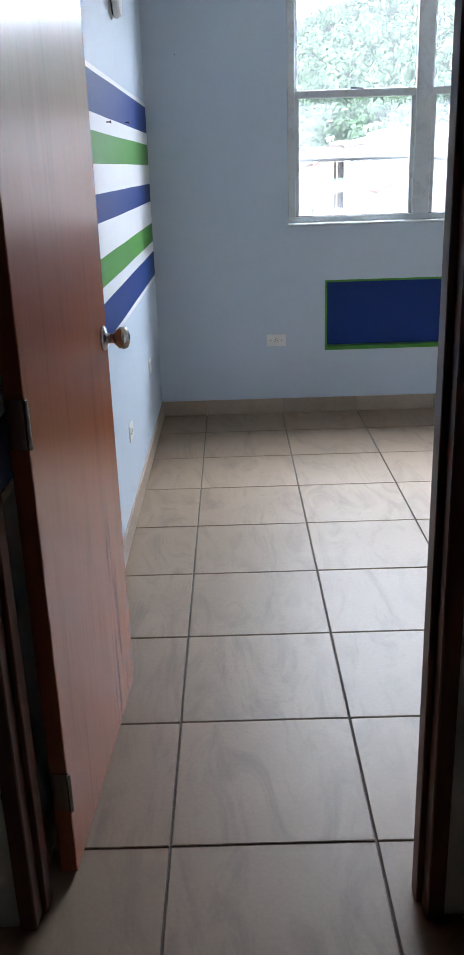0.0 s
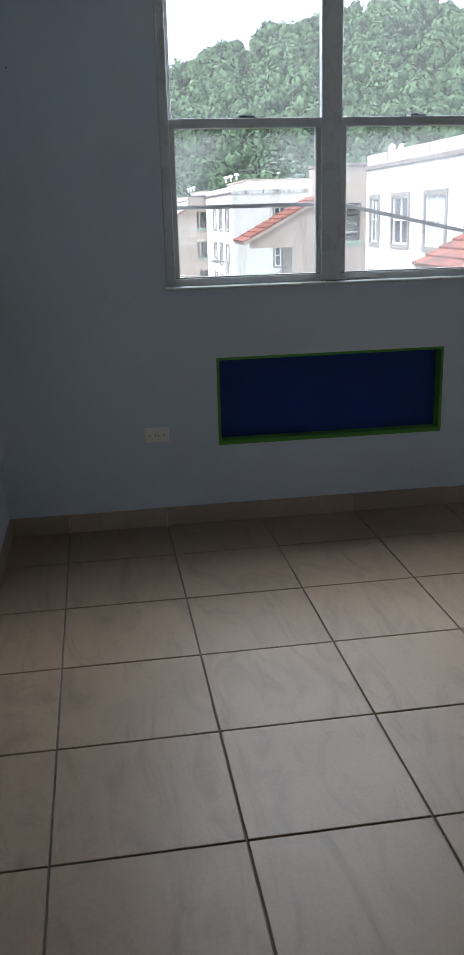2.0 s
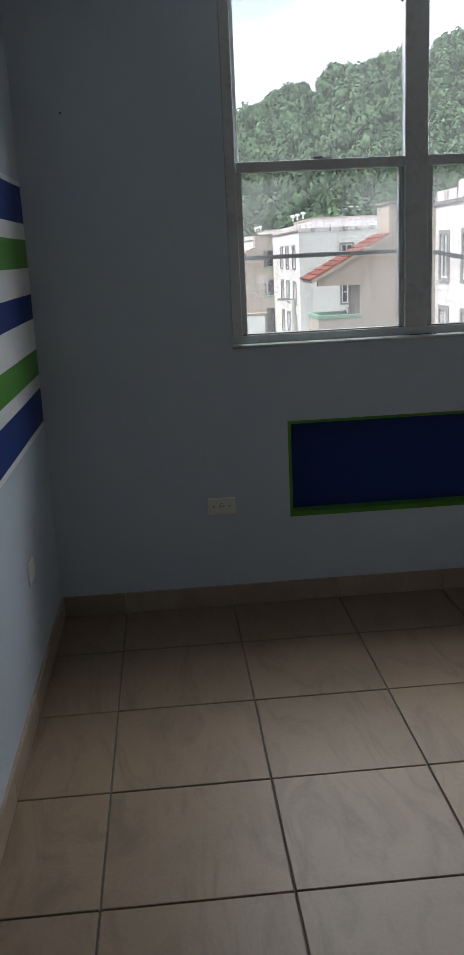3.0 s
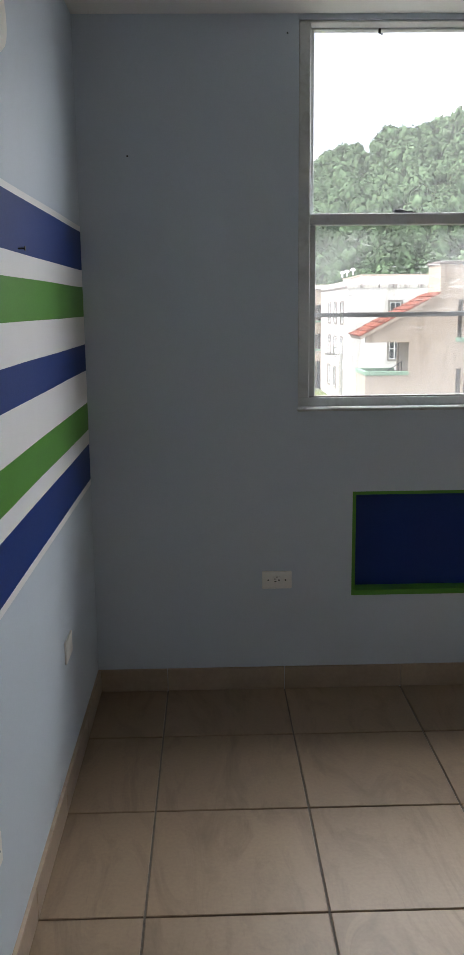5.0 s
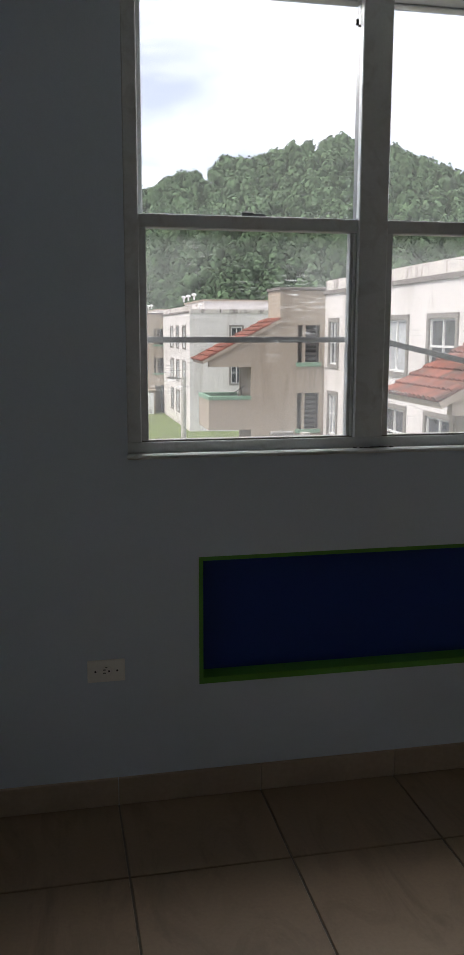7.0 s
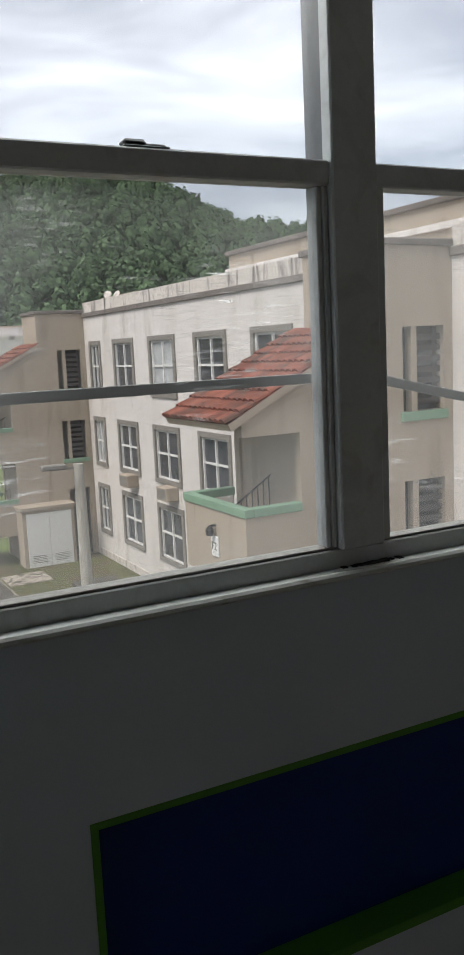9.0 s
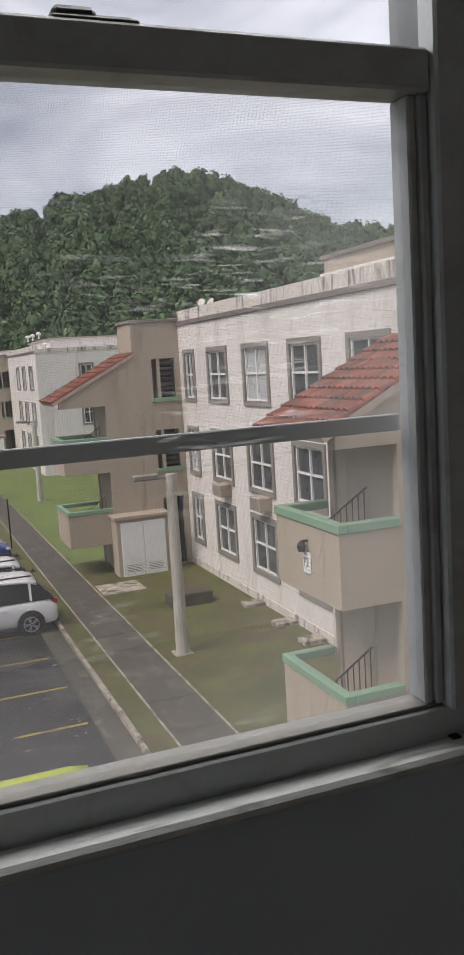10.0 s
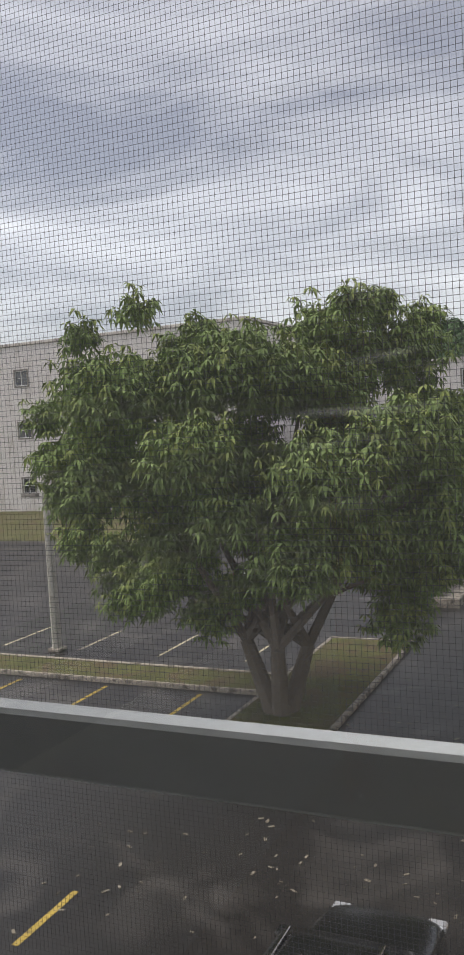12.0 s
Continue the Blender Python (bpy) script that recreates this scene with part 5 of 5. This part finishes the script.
blobs += [(-3.8, -0.8, 3.3, 0.9), (-4.4, -0.5, 4.3, 0.9), (-1.4, -0.9, 2.8, 0.75), (-5.6, -0.3, 4.7, 0.8), (-3.0, 0.3, 4.0, 0.9), (3.4, -0.6, 2.8, 0.8), (3.9, -0.3, 3.8, 0.8), (1.3, 0.5, 4.5, 0.8), (-6.6, 0.0, 7.0, 0.7), (-6.3, 0.0, 5.7, 0.6), (-6.8, 0.0, 8.2, 0.7), (-3.2, 0.0, 8.9, 1.0), (-1.0, 0.3, 9.3, 0.9), (-5.2, 0.0, 7.6, 0.9), (0.8, -0.5, 8.6, 0.9), (2.2, -0.5, 8.4, 0.9)]
tree("broad tree with drooping whorled green leaves on a grassy island", -7.75, 20.3, blobs, 17500, 0.27, 4, 3)
bl2 = [(random.Random(i).uniform(-3.8, 3.8), random.Random(i + 50).uniform(-3, 3), random.Random(i + 90).uniform(4.5, 9.0), 1.5) for i in range(24)]
tree("leafy tree at the end of the lane", -7.3, 92, bl2, 1500, 0.7, 3, 8)
tree("leafy tree beside the lane", -9.5, 64, [(b[0], b[1], b[2] * 0.85, b[3]) for b in bl2], 1500, 0.7, 3, 12)

# ---- wooded hill ----
def hill_top(x):
    """Height of the ridge over the flat's floor, along the street's cross direction."""
    v = 21 + 34 * math.exp(-((x - 88) / 52) ** 2) + 17 * math.exp(-((x - 180) / 60) ** 2) + 3 * math.exp(-((x - 15) / 45) ** 2) + 3 * math.exp(-((x + 60) / 60) ** 2) + 7 * math.exp(-((x - 36) / 26) ** 2)
    return v


def hill_z(x, y):
    s = max(0.0, min(1.0, (y - 150) / 110.0))
    s = s ** 1.15
    back = max(0.0, min(1.0, (420 - y) / 150.0))
    return G - 1 + (hill_top(x) - G) * s * back + 2.0 * noise.noise((x * 0.03, y * 0.03, 1)) * s


vs, fs = [], []
nx, ny = 70, 30
for j in range(ny):
    for i in range(nx):
        x, y = -320 + 720 * i / (nx - 1), 140 + 280 * j / (ny - 1)
        vs.append((x, y, hill_z(x, y) - 2.0))
for j in range(ny - 1):
    for i in range(nx - 1):
        k = j * nx + i
        fs.append((k, k + 1, k + nx + 1, k + nx))
me = bpy.data.meshes.new("hillside")
me.from_pydata(vs, [], fs)
me.materials.append(M_HILL)
hill = tagged(new("hillside", me), "steep wooded hill behind the apartment blocks", "hill", kind="structure")
# crowns: a few rugged clump shapes repeated over the slope in one mesh
rh = random.Random(31)
proto = []
for k in range(8):
    pv, pf = [], []
    for i in range(150):
        d = Vector((rh.gauss(0, 1), rh.gauss(0, 1), rh.gauss(0.35, 0.9))).normalized()
        bump = 1 + 0.35 * noise.noise(d * 2.2 + Vector((k * 9, 0, 0)))
        c = d * rh.uniform(0.72, 1.05) * bump
        u = Vector((rh.gauss(0, 1), rh.gauss(0, 1), rh.gauss(0, 1))).cross(d + Vector((0, 0, 0.3))).normalized()
        w = d.cross(u).normalized()
        q = rh.uniform(0.11, 0.23)
        b0 = len(pv)
        for e, f in ((-1, -0.6), (0.3, -1), (1, 0.2), (-0.2, 1)):
            pv.append((c + u * e * q + w * f * q + d * rh.uniform(-0.1, 0.1))[:])
        pf.extend(((b0, b0 + 1, b0 + 2), (b0, b0 + 2, b0 + 3)))
    bm = bmesh.new()
    bmesh.ops.create_icosphere(bm, subdivisions=1, radius=0.8)
    b0 = len(pv)
    pv.extend(v.co[:] for v in bm.verts)
    bm.verts.index_update()
    pf.extend(tuple(v.index + b0 for v in f.verts) for f in bm.faces)
    bm.free()
    proto.append((np.array(pv), np.array(pf)))
av, af, off = [], [], 0
for i in range(4900):
    x = rh.uniform(-110, 210)
    y = rh.uniform(158, 268)
    r = rh.uniform(1.1, 2.7) * (1.25 if rh.random() < 0.12 else 1)
    z = hill_z(x, y)
    pv, pf = proto[i % 8]
    a = rh.uniform(0, 6.28)
    ca, sa = math.cos(a), math.sin(a)
    q = pv * np.array([r, r, r * rh.uniform(0.85, 1.6)])
    q = np.stack([q[:, 0] * ca - q[:, 1] * sa + x, q[:, 0] * sa + q[:, 1] * ca + y, q[:, 2] + z + r * 0.35], 1)
    av.append(q)
    af.append(pf + off)
    off += len(pv)
me = bpy.data.meshes.new("hill_trees")
V, Fc = np.concatenate(av), np.concatenate(af)
me.vertices.add(len(V))
me.vertices.foreach_set("co", V.astype(np.float32).ravel())
me.loops.add(Fc.size)
me.loops.foreach_set("vertex_index", Fc.astype(np.int32).ravel())
me.polygons.add(len(Fc))
me.polygons.foreach_set("loop_start", np.arange(0, Fc.size, 3, dtype=np.int32))
me.update(calc_edges=True)
# Crown green lifted towards blue so the colour carries the distance haze.
M_CROWN = material("hazed_hill_crowns", (0.076, 0.12, 0.064), 0.9, spec=0.08, vary=0.5, scale=0.16, fine=1.6, bump=0.3)
nn, ll = M_CROWN.node_tree.nodes, M_CROWN.node_tree.links
gi = nn.new("ShaderNodeNewGeometry")
hs = nn.new("ShaderNodeHueSaturation")
mr = nn.new("ShaderNodeMapRange")
mr.inputs["To Min"].default_value, mr.inputs["To Max"].default_value = 0.45, 1.6
ll.new(gi.outputs["Random Per Island"], mr.inputs["Value"])
ll.new(mr.outputs[0], hs.inputs["Value"])
src = nn["Principled BSDF"].inputs["Base Color"].links[0].from_socket
ll.new(src, hs.inputs["Color"])
ll.new(hs.outputs["Color"], nn["Principled BSDF"].inputs["Base Color"])
me.materials.append(M_CROWN)
tagged(new("hill_trees", me), "dense dark green forest covering the hill", "forest", kind="stuff")


# ---- floor and skirting tiles, one by one ----
def tile_mesh(w, d, h, bev, name, mat):
    me = bpy.data.meshes.new(name)
    bm = bmesh.new()
    b = bev
    pts = [(0, 0, -h), (w, 0, -h), (w, d, -h), (0, d, -h), (0, 0, -b), (w, 0, -b), (w, d, -b), (0, d, -b), (b, b, 0), (w - b, b, 0), (w - b, d - b, 0), (b, d - b, 0)]
    v = [bm.verts.new(p) for p in pts]
    for i in range(4):
        j = (i + 1) % 4
        bm.faces.new((v[i], v[j], v[4 + j], v[4 + i]))
        bm.faces.new((v[4 + i], v[4 + j], v[8 + j], v[8 + i]))
    bm.faces.new(v[8:12])
    bm.to_mesh(me)
    bm.free()
    me.materials.append(mat)
    return me


meshes = {}


def piece(name, w, d, m, parent, mat, h=0.006, bev=0.0018):
    k = (name, round(w, 3), round(d, 3))
    if k not in meshes:
        meshes[k] = tile_mesh(w, d, h, bev, name, mat)
    o = new(name, meshes[k])
    o.parent = parent
    o.matrix_basis = m
    return o


J = 0.0028
rt = random.Random(9)
for i in range(-2, 7):
    for j in range(-1, 17):
        x0, x1, y0, y1 = i * T + J, (i + 1) * T - J, -(j + 1) * T + J, -j * T - J
        if y0 > YD - 0.10:
            x0, x1, y1 = max(x0, XL), min(x1, XR), min(y1, YW)
        else:
            x0, x1 = max(x0, -1.05), min(x1, 0.60)
        y0 = max(y0, YB)
        if x1 - x0 < 0.03 or y1 - y0 < 0.03:
            continue
        piece("floor_tile", x1 - x0, y1 - y0, pose(x0, y0, rt.uniform(-0.0006, 0.0006)), floor, M_TILE)
BH, BT = 0.088, 0.011
for i in range(-1, 7):
    x0, x1 = max(i * T + 0.001, XL + BT), min((i + 1) * T - 0.001, XR)
    if x1 - x0 > 0.02:
        piece("skirting_tile", x1 - x0, BH, pose(x0, YW - BT, 0.001, 90, 0, 0) @ pose(0, 0, 0, 0, 0, 0), floor, M_BASE, h=BT)
for j in range(-1, 9):
    y0, y1 = max(-(j + 1) * T + 0.001, YD + 0.02), min(-j * T - 0.001, YW)
    if y1 - y0 > 0.02:
        piece("skirting_tile", y1 - y0, BH, pose(XL + BT, y0, 0.001, 90, 0, 90), floor, M_BASE, h=BT)
        piece("skirting_tile", y1 - y0, BH, pose(XR - BT, y1, 0.001, 90, 0, -90), floor, M_BASE, h=BT)
for k in range(9):
    y0 = YD - 0.14 - (k + 1) * T
    if y0 > YB:
        piece("skirting_tile", T - 0.002, BH, pose(0.60 - BT, y0 + T, 0.001, 90, 0, -90), floor, M_BASE, h=BT)
piece("skirting_tile", 0.62, BH, pose(-1.0, YD - 0.11 - BT, 0.001, 90, 0, 0), floor, M_BASE, h=BT)
